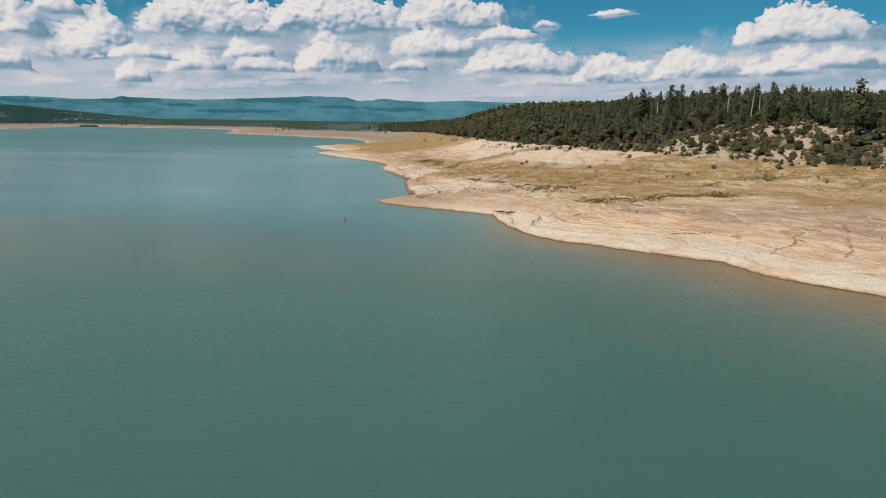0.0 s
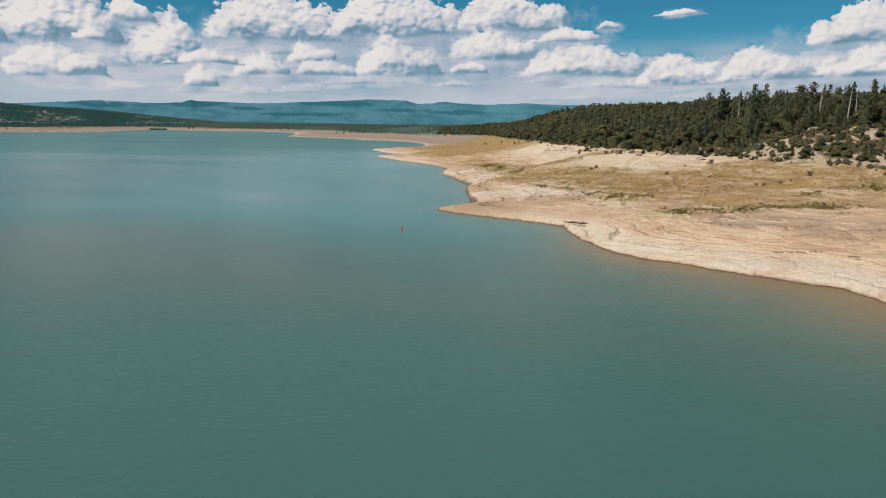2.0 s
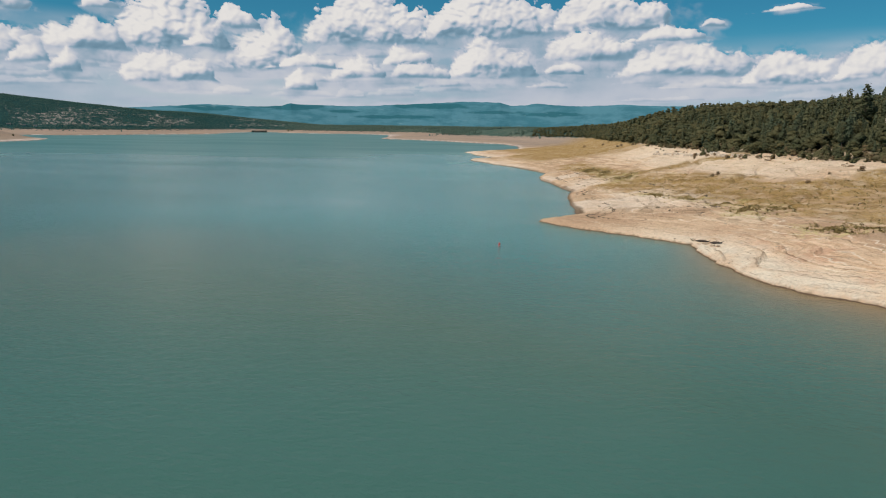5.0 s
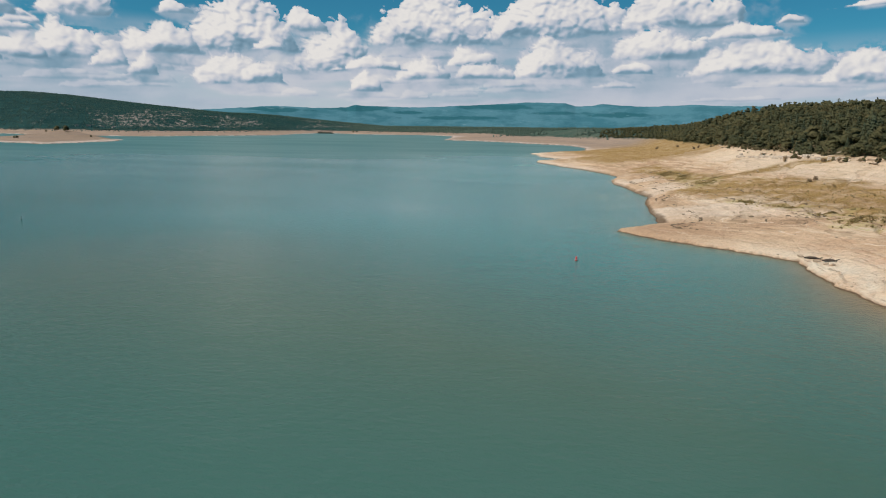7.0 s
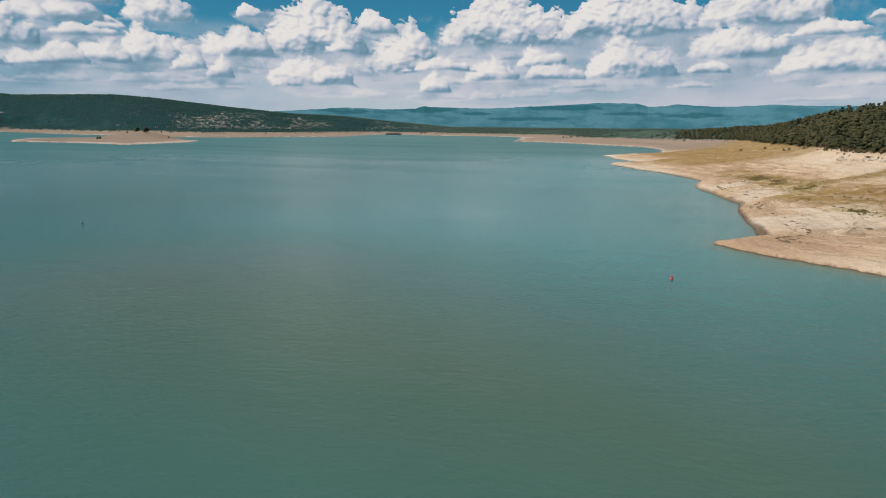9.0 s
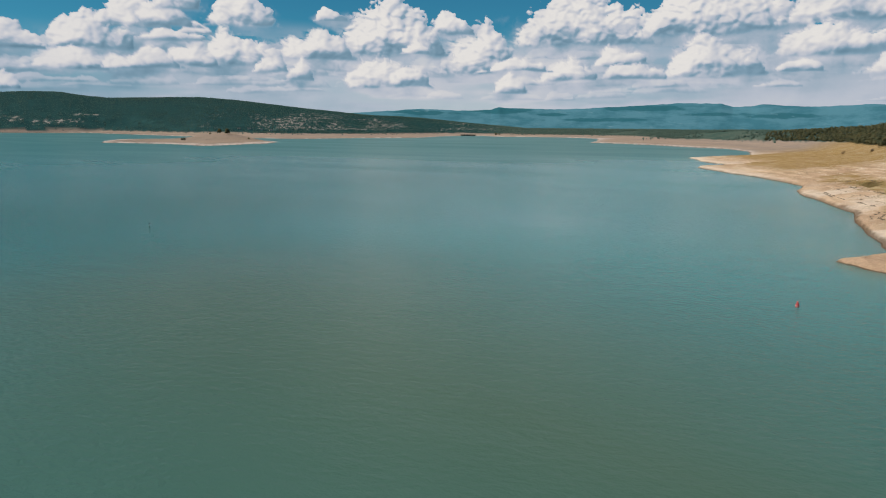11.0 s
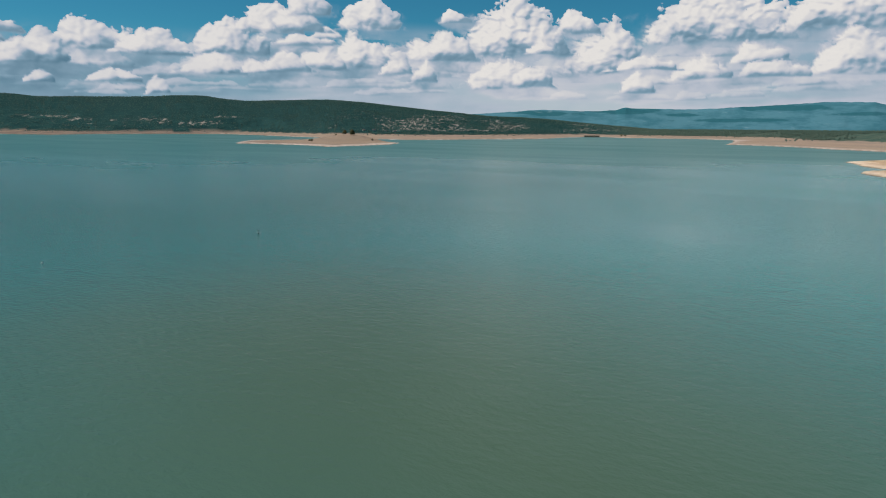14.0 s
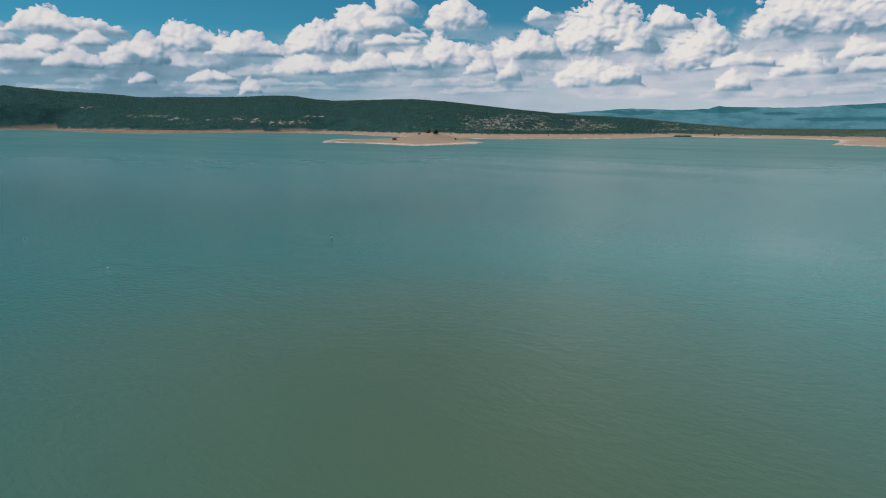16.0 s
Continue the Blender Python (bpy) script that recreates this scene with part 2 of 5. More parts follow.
def polar_sheet(theta, radius):
    """Points and quads of a sheet spread round ORIGIN."""
    th, ra = np.meshgrid(theta, radius)
    x = ORIGIN[0] - np.sin(np.radians(th)) * ra
    y = ORIGIN[1] + np.cos(np.radians(th)) * ra
    rows, cols = th.shape
    i, j = np.meshgrid(np.arange(rows - 1), np.arange(cols), indexing="ij")
    jn = (j + 1) % cols
    quads = np.stack([i * cols + j, (i + 1) * cols + j, (i + 1) * cols + jn, i * cols + jn], -1).reshape(-1, 4)
    return x.ravel(), y.ravel(), quads


def keep_used(verts, faces, attrs):
    used = np.zeros(len(verts), bool)
    used[faces.ravel()] = True
    index = np.cumsum(used) - 1
    return verts[used], index[faces], {k: a[used] for k, a in attrs.items()}


# ---- materials ----
def material(name):
    m = bpy.data.materials.new(name)
    m.use_nodes = True
    nt = m.node_tree
    return m, nt.nodes, nt.links, nt.nodes["Principled BSDF"]


def add_noise(nodes, links, scale, detail=5, vector=None, rough=0.55):
    n = nodes.new("ShaderNodeTexNoise")
    n.inputs["Scale"].default_value, n.inputs["Detail"].default_value = scale, detail
    n.inputs["Roughness"].default_value = rough
    if vector is not None:
        links.new(vector, n.inputs["Vector"])
    return n.outputs["Fac"]


def remap(nodes, links, value, a, b, c=0.0, d=1.0):
    n = nodes.new("ShaderNodeMapRange")
    n.inputs["From Min"].default_value, n.inputs["From Max"].default_value = a, b
    n.inputs["To Min"].default_value, n.inputs["To Max"].default_value = c, d
    links.new(value, n.inputs["Value"])
    return n.outputs[0]


def blend(nodes, links, fac, a, b, mode="MIX"):
    n = nodes.new("ShaderNodeMix")
    n.data_type, n.blend_type = "RGBA", mode
    for socket, v in ((n.inputs["Factor"], fac), (n.inputs["A"], a), (n.inputs["B"], b)):
        if isinstance(v, (tuple, float, int)):
            socket.default_value = (*v, 1) if isinstance(v, tuple) else v
        else:
            links.new(v, socket)
    return n.outputs["Result"]


def times(nodes, links, a, b):
    n = nodes.new("ShaderNodeMath")
    n.operation = "MULTIPLY"
    links.new(a, n.inputs[0])
    if isinstance(b, (int, float)):
        n.inputs[1].default_value = b
    else:
        links.new(b, n.inputs[1])
    return n.outputs[0]


def read(nodes, key):
    n = nodes.new("ShaderNodeAttribute")
    n.attribute_name = key
    return n.outputs["Fac"]


def position(nodes, links, scale=(1, 1, 1)):
    g = nodes.new("ShaderNodeNewGeometry")
    m = nodes.new("ShaderNodeMapping")
    m.inputs["Scale"].default_value = scale
    links.new(g.outputs["Position"], m.inputs["Vector"])
    return m.outputs[0]


def bump(nodes, links, bsdf, h, strength, distance):
    n = nodes.new("ShaderNodeBump")
    n.inputs["Strength"].default_value, n.inputs["Distance"].default_value = strength, distance
    links.new(h, n.inputs["Height"])
    links.new(n.outputs[0], bsdf.inputs["Normal"])
    return n


def ground_material():
    m, n, l, b = material("dry_ground")
    p = position(n, l)
    fine = add_noise(n, l, 1.3, 6, p, 0.65)
    mid = add_noise(n, l, 0.11, 6, p)
    big = add_noise(n, l, 0.032, 5, p, 0.6)
    layers = add_noise(n, l, 1.0, 5, position(n, l, (0.09, 0.09, 2.6)))
    strata = add_noise(n, l, 1.0, 6, position(n, l, (0.022, 0.022, 1.05)), 0.62)
    sep = n.new("ShaderNodeSeparateXYZ")
    l.new(p, sep.inputs[0])
    up = sep.outputs["Z"]
    bank = read(n, "bank")
    # pale sand, banded by the falling water
    sand = blend(n, l, remap(n, l, big, 0.36, 0.62), (0.492, 0.322, 0.212), (0.685, 0.485, 0.330))
    sand = blend(n, l, remap(n, l, mid, 0.40, 0.66, 0, 0.55), sand, (0.530, 0.358, 0.232))
    sand = blend(n, l, times(n, l, remap(n, l, strata, 0.52, 0.60, 0, 0.62), bank), sand, (0.365, 0.245, 0.150))
    sand = blend(n, l, times(n, l, remap(n, l, strata, 0.46, 0.38, 0, 0.75), bank), sand, (0.745, 0.585, 0.425))
    # peach and chalky rock of the lower slope
    rock = blend(n, l, remap(n, l, layers, 0.36, 0.58), (0.600, 0.395, 0.255), (0.775, 0.565, 0.395))
    rock = blend(n, l, remap(n, l, mid, 0.50, 0.62, 0, 0.75), rock, (0.600, 0.355, 0.235))
    chalk = remap(n, l, add_noise(n, l, 0.06, 5, p, 0.65), 0.34, 0.52)
    rock = blend(n, l, times(n, l, remap(n, l, up, 3.0, 1.5), chalk), rock, (0.755, 0.635, 0.505))
    seams = add_noise(n, l, 1.0, 5, position(n, l, (0.13, 0.13, 5.0)), 0.65)
    rock = blend(n, l, remap(n, l, seams, 0.60, 0.66, 0, 0.55), rock, (0.30, 0.195, 0.135))
    rock = blend(n, l, remap(n, l, fine, 0.60, 0.72, 0, 0.5), rock, (0.40, 0.285, 0.205))
    sand = blend(n, l, times(n, l, read(n, "chalky"), remap(n, l, mid, 0.3, 0.6, 1.0, 0.55)), sand, (0.775, 0.640, 0.520))
    c = blend(n, l, read(n, "rock"), sand, rock)
    c = blend(n, l, times(n, l, read(n, "silted"), remap(n, l, layers, 0.36, 0.60, 0.95, 0.35)), c, (0.415, 0.290, 0.200))
    # drying cracks and contour lines left by the waves
    vor = n.new("ShaderNodeTexVoronoi")
    vor.feature = "DISTANCE_TO_EDGE"
    vor.inputs["Scale"].default_value = 0.16
    l.new(position(n, l, (0.6, 1.2, 3.0)), vor.inputs["Vector"])
    crack = times(n, l, remap(n, l, vor.outputs["Distance"], 0.03, 0.0, 0, 0.4), remap(n, l, mid, 0.55, 0.66))
    c = blend(n, l, times(n, l, crack, bank), c, (0.24, 0.165, 0.11))
    level = n.new("ShaderNodeMath")
    level.operation = "MULTIPLY_ADD"
    l.new(add_noise(n, l, 0.045, 4, p), level.inputs[0])
    level.inputs[1].default_value = 3.2
    l.new(times(n, l, up, 0.62), level.inputs[2])
    fract = n.new("ShaderNodeMath")
    fract.operation = "FRACT"
    l.new(level.outputs[0], fract.inputs[0])
    line = times(n, l, remap(n, l, fract.outputs[0], 0.22, 0.03), remap(n, l, add_noise(n, l, 0.07, 3, position(n, l, (1, 1, 0.2))), 0.46, 0.60, 0, 0.85))
    c = blend(n, l, times(n, l, times(n, l, line, bank), remap(n, l, read(n, "rock"), 0, 1, 0.8, 0.2)), c, (0.26, 0.185, 0.120))
    strand = times(n, l, times(n, l, remap(n, l, fract.outputs[0], 0.52, 0.58), remap(n, l, fract.outputs[0], 0.66, 0.60)), remap(n, l, add_noise(n, l, 0.06, 3, position(n, l, (1, 1, 0.2))), 0.44, 0.58, 0, 0.8))
    c = blend(n, l, times(n, l, strand, bank), c, (0.800, 0.670, 0.530))
    high = times(n, l, remap(n, l, up, 9.0, 15.0), remap(n, l, add_noise(n, l, 0.05, 4, p), 0.36, 0.56, 0.25, 0.9))
    c = blend(n, l, times(n, l, high, bank), c, (0.715, 0.560, 0.415))
    dash = add_noise(n, l, 1.0, 6, position(n, l, (0.10, 0.10, 3.4)), 0.7)
    c = blend(n, l, times(n, l, remap(n, l, dash, 0.58, 0.66, 0, 0.30), bank), c, (0.27, 0.175, 0.105))
    spots = add_noise(n, l, 0.55, 2, p)
    c = blend(n, l, times(n, l, remap(n, l, spots, 0.70, 0.76, 0, 0.8), bank), c, (0.17, 0.12, 0.075))
    c = blend(n, l, read(n, "cleft"), c, (0.19, 0.115, 0.075))
    tuft = add_noise(n, l, 1.3, 5, p, 0.8)
    straw = blend(n, l, remap(n, l, add_noise(n, l, 0.07, 6, p, 0.7), 0.38, 0.62), (0.280, 0.176, 0.070), (0.392, 0.256, 0.100))
    straw = blend(n, l, times(n, l, read(n, "gold"), remap(n, l, mid, 0.3, 0.6, 0.5, 1.0)), straw, (0.345, 0.220, 0.085))
    straw = blend(n, l, remap(n, l, tuft, 0.52, 0.64, 0, 0.85), straw, (0.15, 0.105, 0.045))
    c = blend(n, l, times(n, l, read(n, "grass"), remap(n, l, tuft, 0.34, 0.50, 0.45, 1.0)), c, straw)
    c = blend(n, l, times(n, l, read(n, "weed"), remap(n, l, fine, 0.40, 0.56, 0, 0.8)), c, (0.50, 0.42, 0.20))
    c = blend(n, l, times(n, l, read(n, "far"), remap(n, l, add_noise(n, l, 1.0, 4, position(n, l, (0.004, 0.004, 0.45))), 0.35, 0.65, 0.75, 1.0)), c, (0.300, 0.232, 0.190))
    # far left beach and rim darkened by bearing: cloud shade put into the colour
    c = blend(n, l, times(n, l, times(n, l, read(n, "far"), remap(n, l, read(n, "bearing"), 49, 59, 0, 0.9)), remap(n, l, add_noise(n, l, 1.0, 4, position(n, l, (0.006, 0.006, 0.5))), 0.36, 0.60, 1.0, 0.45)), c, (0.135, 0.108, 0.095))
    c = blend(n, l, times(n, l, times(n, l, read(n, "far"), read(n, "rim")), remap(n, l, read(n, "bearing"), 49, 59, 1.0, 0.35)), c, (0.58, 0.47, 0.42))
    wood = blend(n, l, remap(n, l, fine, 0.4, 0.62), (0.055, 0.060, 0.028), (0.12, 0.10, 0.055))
    # far woods: teal haze put into the base colour, paler on the plain
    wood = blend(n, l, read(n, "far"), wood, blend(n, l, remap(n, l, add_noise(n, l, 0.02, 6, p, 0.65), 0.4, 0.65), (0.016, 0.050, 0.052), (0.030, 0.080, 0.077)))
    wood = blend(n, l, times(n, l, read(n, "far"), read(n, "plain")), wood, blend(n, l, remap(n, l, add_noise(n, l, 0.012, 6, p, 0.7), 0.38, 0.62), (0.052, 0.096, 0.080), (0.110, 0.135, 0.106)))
    outcrop = n.new("ShaderNodeMath")
    outcrop.operation = "MULTIPLY_ADD"
    l.new(read(n, "bare"), outcrop.inputs[0])
    outcrop.inputs[1].default_value = 0.24
    slope = n.new("ShaderNodeCombineXYZ")
    l.new(times(n, l, read(n, "bearing"), 2.6), slope.inputs[0])
    l.new(times(n, l, up, 0.13), slope.inputs[1])
    l.new(add_noise(n, l, 1.0, 7, slope.outputs[0], 0.74), outcrop.inputs[2])
    wood = blend(n, l, times(n, l, read(n, "far"), remap(n, l, outcrop.outputs[0], 0.715, 0.79, 0, 0.85)), wood, (0.335, 0.295, 0.265))
    clearing = n.new("ShaderNodeMath")
    clearing.operation = "SUBTRACT"
    l.new(read(n, "bare"), clearing.inputs[0])
    l.new(read(n, "far"), clearing.inputs[1])
    clearing.use_clamp = True
    wood = blend(n, l, clearing.outputs[0], wood, (0.50, 0.385, 0.275))
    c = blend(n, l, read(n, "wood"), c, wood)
    lap = times(n, l, remap(n, l, add_noise(n, l, 0.5, 3, p), 0.35, 0.6, 0.10, 0.24), read(n, "near"))
    under = n.new("ShaderNodeMath")
    under.operation = "LESS_THAN"
    l.new(up, under.inputs[0])
    l.new(lap, under.inputs[1])
    c = blend(n, l, times(n, l, times(n, l, under.outputs[0], read(n, "near")), 0.85), c, (0.105, 0.072, 0.050))
    c = blend(n, l, read(n, "wet"), c, (0.13, 0.085, 0.055))
    c = blend(n, l, 0.35, c, blend(n, l, remap(n, l, fine, 0.3, 0.7), (0.55, 0.55, 0.55), (1.3, 1.3, 1.3)), "MULTIPLY")
    l.new(c, b.inputs["Base Color"])
    b.inputs["Roughness"].default_value = 0.9
    b.inputs["Specular IOR Level"].default_value = 0.0
    rough = n.new("ShaderNodeMath")
    rough.operation = "MULTIPLY_ADD"
    l.new(add_noise(n, l, 0.24, 6, position(n, l, (1, 1, 3)), 0.65), rough.inputs[0])
    rough.inputs[1].default_value = 2.6
    l.new(fine, rough.inputs[2])
    bump(n, l, b, rough.outputs[0], 0.9, 0.65)
    return m


def water_material():
    m, n, l, b = material("lake_water")
    big = add_noise(n, l, 0.006, 4, position(n, l, (1, 0.45, 1)))
    c = blend(n, l, remap(n, l, big, 0.35, 0.65), (0.058, 0.105, 0.072), (0.067, 0.114, 0.079))
    # teal of the reflected sky, put into the base colour
    c = blend(n, l, read(n, "sky_teal"), c, blend(n, l, read(n, "cloud_sheen"), (0.035, 0.137, 0.132), (0.044, 0.190, 0.187)))
    c = blend(n, l, read(n, "shallow"), c, (0.270, 0.175, 0.092))
    l.new(c, b.inputs["Base Color"])
    b.inputs["IOR"].default_value = 1.333
    patch = times(n, l, read(n, "calm"), remap(n, l, add_noise(n, l, 0.02, 4, position(n, l, (0.8, 1.1, 1)), 0.55), 0.22, 0.50, 0.15, 0.7))
    l.new(blend(n, l, patch, remap(n, l, read(n, "cloud_sheen"), 0, 1, 0.13, 0.34), (0.5, 0.5, 0.5)), b.inputs["Specular IOR Level"])
    slick = add_noise(n, l, 0.0075, 2, position(n, l, (0.35, 1.0, 1)), 0.6)
    l.new(blend(n, l, read(n, "open"), blend(n, l, patch, remap(n, l, slick, 0.4, 0.62, 0.11, 0.22), (0.09, 0.09, 0.09)), remap(n, l, slick, 0.4, 0.62, 0.36, 0.40)), b.inputs["Roughness"])
    ripple = add_noise(n, l, 1.0, 5, position(n, l, (0.62, 0.95, 1)), 0.6)
    swell = add_noise(n, l, 0.13, 3, position(n, l, (0.6, 1.2, 1)))
    add = n.new("ShaderNodeMath")
    add.operation = "MULTIPLY_ADD"
    l.new(swell, add.inputs[0])
    add.inputs[1].default_value = 1.4
    l.new(ripple, add.inputs[2])
    relief = bump(n, l, b, add.outputs[0], 0.9, 0.34)
    l.new(times(n, l, times(n, l, remap(n, l, read(n, "sky_teal"), 0, 0.8, 0.50, 1.0), remap(n, l, read(n, "open"), 0, 1, 0.80, 0.07)), remap(n, l, patch, 0, 1, 1.0, 0.18)), relief.inputs["Strength"])
    return m


def leaf_material(name, dark, light, warm):
    m, n, l, b = material(name)
    info = n.new("ShaderNodeObjectInfo")
    geo = n.new("ShaderNodeNewGeometry")
    each = n.new("ShaderNodeMath")
    each.operation = "MAXIMUM"
    l.new(times(n, l, info.outputs["Random"], read(n, "single")), each.inputs[0])
    l.new(read(n, "tone"), each.inputs[1])
    tone = n.new("ShaderNodeMath")
    tone.operation = "MULTIPLY_ADD"
    l.new(each.outputs[0], tone.inputs[0])
    tone.inputs[1].default_value = 0.75
    l.new(times(n, l, geo.outputs["Random Per Island"], 0.3), tone.inputs[2])
    c = blend(n, l, tone.outputs[0], dark, light)
    c = blend(n, l, remap(n, l, each.outputs[0], 0.55, 1.0, 0, 0.75), c, warm)
    c = blend(n, l, remap(n, l, add_noise(n, l, 0.09, 3, position(n, l)), 0.4, 0.65, 0, 0.6), c, warm)
    l.new(c, b.inputs["Base Color"])
    b.inputs["Roughness"].default_value = 0.75
    b.inputs["Specular IOR Level"].default_value = 0.2
    thin = n.new("ShaderNodeBsdfTranslucent")
    l.new(c, thin.inputs["Color"])
    mix = n.new("ShaderNodeMixShader")
    mix.inputs[0].default_value = 0.45
    l.new(b.outputs[0], mix.inputs[1])
    l.new(thin.outputs[0], mix.inputs[2])
    l.new(mix.outputs[0], n["Material Output"].inputs["Surface"])
    return m


def plain_material(name, a, b2, scale, rough=0.8, bump_d=0.02):
    m, n, l, b = material(name)
    f = add_noise(n, l, scale, 5, position(n, l))
    l.new(blend(n, l, remap(n, l, f, 0.35, 0.65), a, b2), b.inputs["Base Color"])
    b.inputs["Roughness"].default_value = rough
    bump(n, l, b, f, 0.5, bump_d)
    return m


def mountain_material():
    m, n, l, b = material("hazed_forest")
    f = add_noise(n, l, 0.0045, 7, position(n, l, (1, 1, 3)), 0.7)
    # blue aerial haze put into the base colours of the far slopes
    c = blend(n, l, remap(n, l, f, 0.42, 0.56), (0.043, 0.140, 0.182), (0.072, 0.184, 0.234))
    # cloud shade put into the colour as darker teal patches
    c = blend(n, l, read(n, "cloud_shade"), c, (0.020, 0.098, 0.124))
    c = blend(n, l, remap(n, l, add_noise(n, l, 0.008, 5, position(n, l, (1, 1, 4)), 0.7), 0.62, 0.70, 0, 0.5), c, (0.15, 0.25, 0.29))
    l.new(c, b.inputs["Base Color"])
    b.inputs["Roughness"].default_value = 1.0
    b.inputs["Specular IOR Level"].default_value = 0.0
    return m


GROUND, WATER = ground_material(), water_material()
PINE = leaf_material("pine_needles", (0.084, 0.112, 0.072), (0.138, 0.154, 0.084), (0.178, 0.162, 0.075))
OAK = leaf_material("scrub_leaves", (0.070, 0.084, 0.046), (0.126, 0.130, 0.062), (0.172, 0.145, 0.066))
BRUSH = leaf_material("brush_leaves", (0.088, 0.105, 0.056), (0.175, 0.165, 0.075), (0.235, 0.160, 0.090))
# aerial haze put into the leaf colours of trees across the lake
HAZED_LEAF = leaf_material("hazed_leaves", (0.026, 0.078, 0.072), (0.060, 0.130, 0.108), (0.105, 0.152, 0.118))
BARK = plain_material("bark", (0.10, 0.07, 0.05), (0.20, 0.14, 0.10), 3.0)
DEADWOOD = plain_material("bleached_wood", (0.34, 0.28, 0.22), (0.52, 0.45, 0.37), 4.0)
DARKWOOD = plain_material("wet_driftwood", (0.035, 0.026, 0.02), (0.09, 0.065, 0.05), 3.0)
STONE = plain_material("pale_stone", (0.36, 0.26, 0.18), (0.54, 0.42, 0.31), 0.8)
MOUNTAIN = mountain_material()


def put(name, me, mat, parent=None, label=""):
    ob = new(name, me)
    me.materials.append(mat)
    if parent:
        ob.parent = parent
    return tagged(ob, label)


# ---- ground ----
def wood_limit(x, y, r):
    """Height of the old high-water line, above which bushes and trees begin."""
    n2 = fbm(x / 11, y / 11, 4, 103)
    return np.interp(r, [0, 900, 1500, 2500], [19.6, 18.6, 12.0, 9.0]) + (n2 - 0.5) * 2.2 - 1.6 * smooth(345, 285, y) * (x > 0)


def build_ground():
    fine = np.concatenate([np.arange(-78, -46, 0.25), np.arange(-46, 88.01, 0.17)])
    coarse = np.arange(90, 280.01, 2.5)
    theta = np.concatenate([fine, coarse])
    radius = np.concatenate([[30], 60 * np.exp(np.arange(0, math.log(110 / 60), 0.012)), 110 * np.exp(np.arange(0, math.log(340 / 110), 0.0045)), 340 * np.exp(np.arange(0, math.log(900 / 340), 0.008)), 900 * np.exp(np.arange(0.009, math.log(4880 / 900), 0.016)), [4880]])
    x, y, quads = polar_sheet(theta, radius)
    s, si = shore(x, y)
    z = height(x, y, s, si)
    r = np.hypot(x - ORIGIN[0], y - ORIGIN[1])
    keep = (z[quads] > -3.0).any(1)
    n1 = fbm(x / 34, y / 34, 4, 101)
    n2 = fbm(x / 11, y / 11, 4, 103)
    limit = np.where(si > 0, 99, wood_limit(x, y, r))
    wood = smooth(limit - 0.4, limit + 0.4, z)
    wet = 0.8 * smooth(0.22, 0.06, z + (n2 - 0.5) * 0.2)
    wet = np.maximum(wet, 0.85 * smooth(2.3, 1.0, s + 2.6 * (n2 - 0.5)) * smooth(281, 285, y) * smooth(330, 295, y) * (x < 40))
    wet = np.maximum(wet, 0.8 * smooth(1.5, 0.6, s + 2.0 * (n2 - 0.5)) * smooth(284, 290, y) * (0.35 * smooth(760, 700, y) + 0.65 * smooth(520, 330, y)) * (x < 45))
    chalky = smooth(0.40, 0.60, n1 + 0.35 * (n2 - 0.5)) * smooth(275, 310, y) * smooth(520, 440, y) * smooth(8.5, 5.0, z) * 0.9
    chalky = np.maximum(chalky, smooth(2.6, 0.9, z + 1.2 * (n2 - 0.5)) * smooth(520, 580, y) * (r < 1300) * (x > -400))
    chalky = np.maximum(chalky, 0.8 * smooth(0.46, 0.58, n1) * smooth(10, 13, z) * smooth(320, 360, y) * smooth(560, 500, y))
    near_right = smooth(262, 225, y)
    rock = smooth(0.2, 0.6, z) * smooth(5.4, 3.6, z + (n1 - 0.5) * 3) * near_right
    silted = smooth(4.8, 5.6, z + (n1 - 0.5) * 1.2) * smooth(8.2, 6.4, z + (n2 - 0.5) * 2) * near_right
    cleft = cleft_lines(x, y)
    d1, _ = polyline_distance(x, y, GRASS_UPPER, closed=False)
    d2, _ = polyline_distance(x, y, GRASS_LOWER, closed=False)
    d3, _ = polyline_distance(x, y, GRASS_STRIP, closed=False)
    grass = smooth(27, 15, d1 + 20 * (n2 - 0.5) + 16 * (n1 - 0.5))
    grass = np.maximum(grass, 0.85 * smooth(21, 12, d2 + 18 * (n2 - 0.5)))
    grass = np.maximum(grass, smooth(13, 5, d3 + 10 * (n2 - 0.5)))
    streak = 0.5 * fbm(x / 9 + y / 14, z * 1.3 + y / 9, 4, 113) + 0.5 * fbm(x / 3.2, y / 3.2, 3, 119)
    grass = grass * (0.5 + 0.5 * smooth(0.38, 0.56, streak))
    meadow = smooth(560, 620, y + 60 * (n1 - 0.5)) * smooth(2.5, 5.0, z) * smooth(1350, 1100, y)
    grass = np.maximum(grass, meadow * smooth(0.10, 0.28, n1) * (0.8 + 0.2 * smooth(0.38, 0.58, streak)))
    grass = np.maximum(grass, 0.45 * smooth(1.5, 5, si))
    grass = np.where(x < -500, np.maximum(0.35 * n1, grass * (si > 0)), grass)
    weed = np.zeros_like(x)
    for cx, cy, rx, ry in WEEDS:
        weed = np.maximum(weed, smooth(1.35, 0.5, np.hypot((x - cx) / rx, (y - cy) / ry) + 2.2 * (n2 - 0.5)))
    weed = weed * smooth(0.4, 0.55, fbm(x / 2.2, y / 2.2, 3, 117))
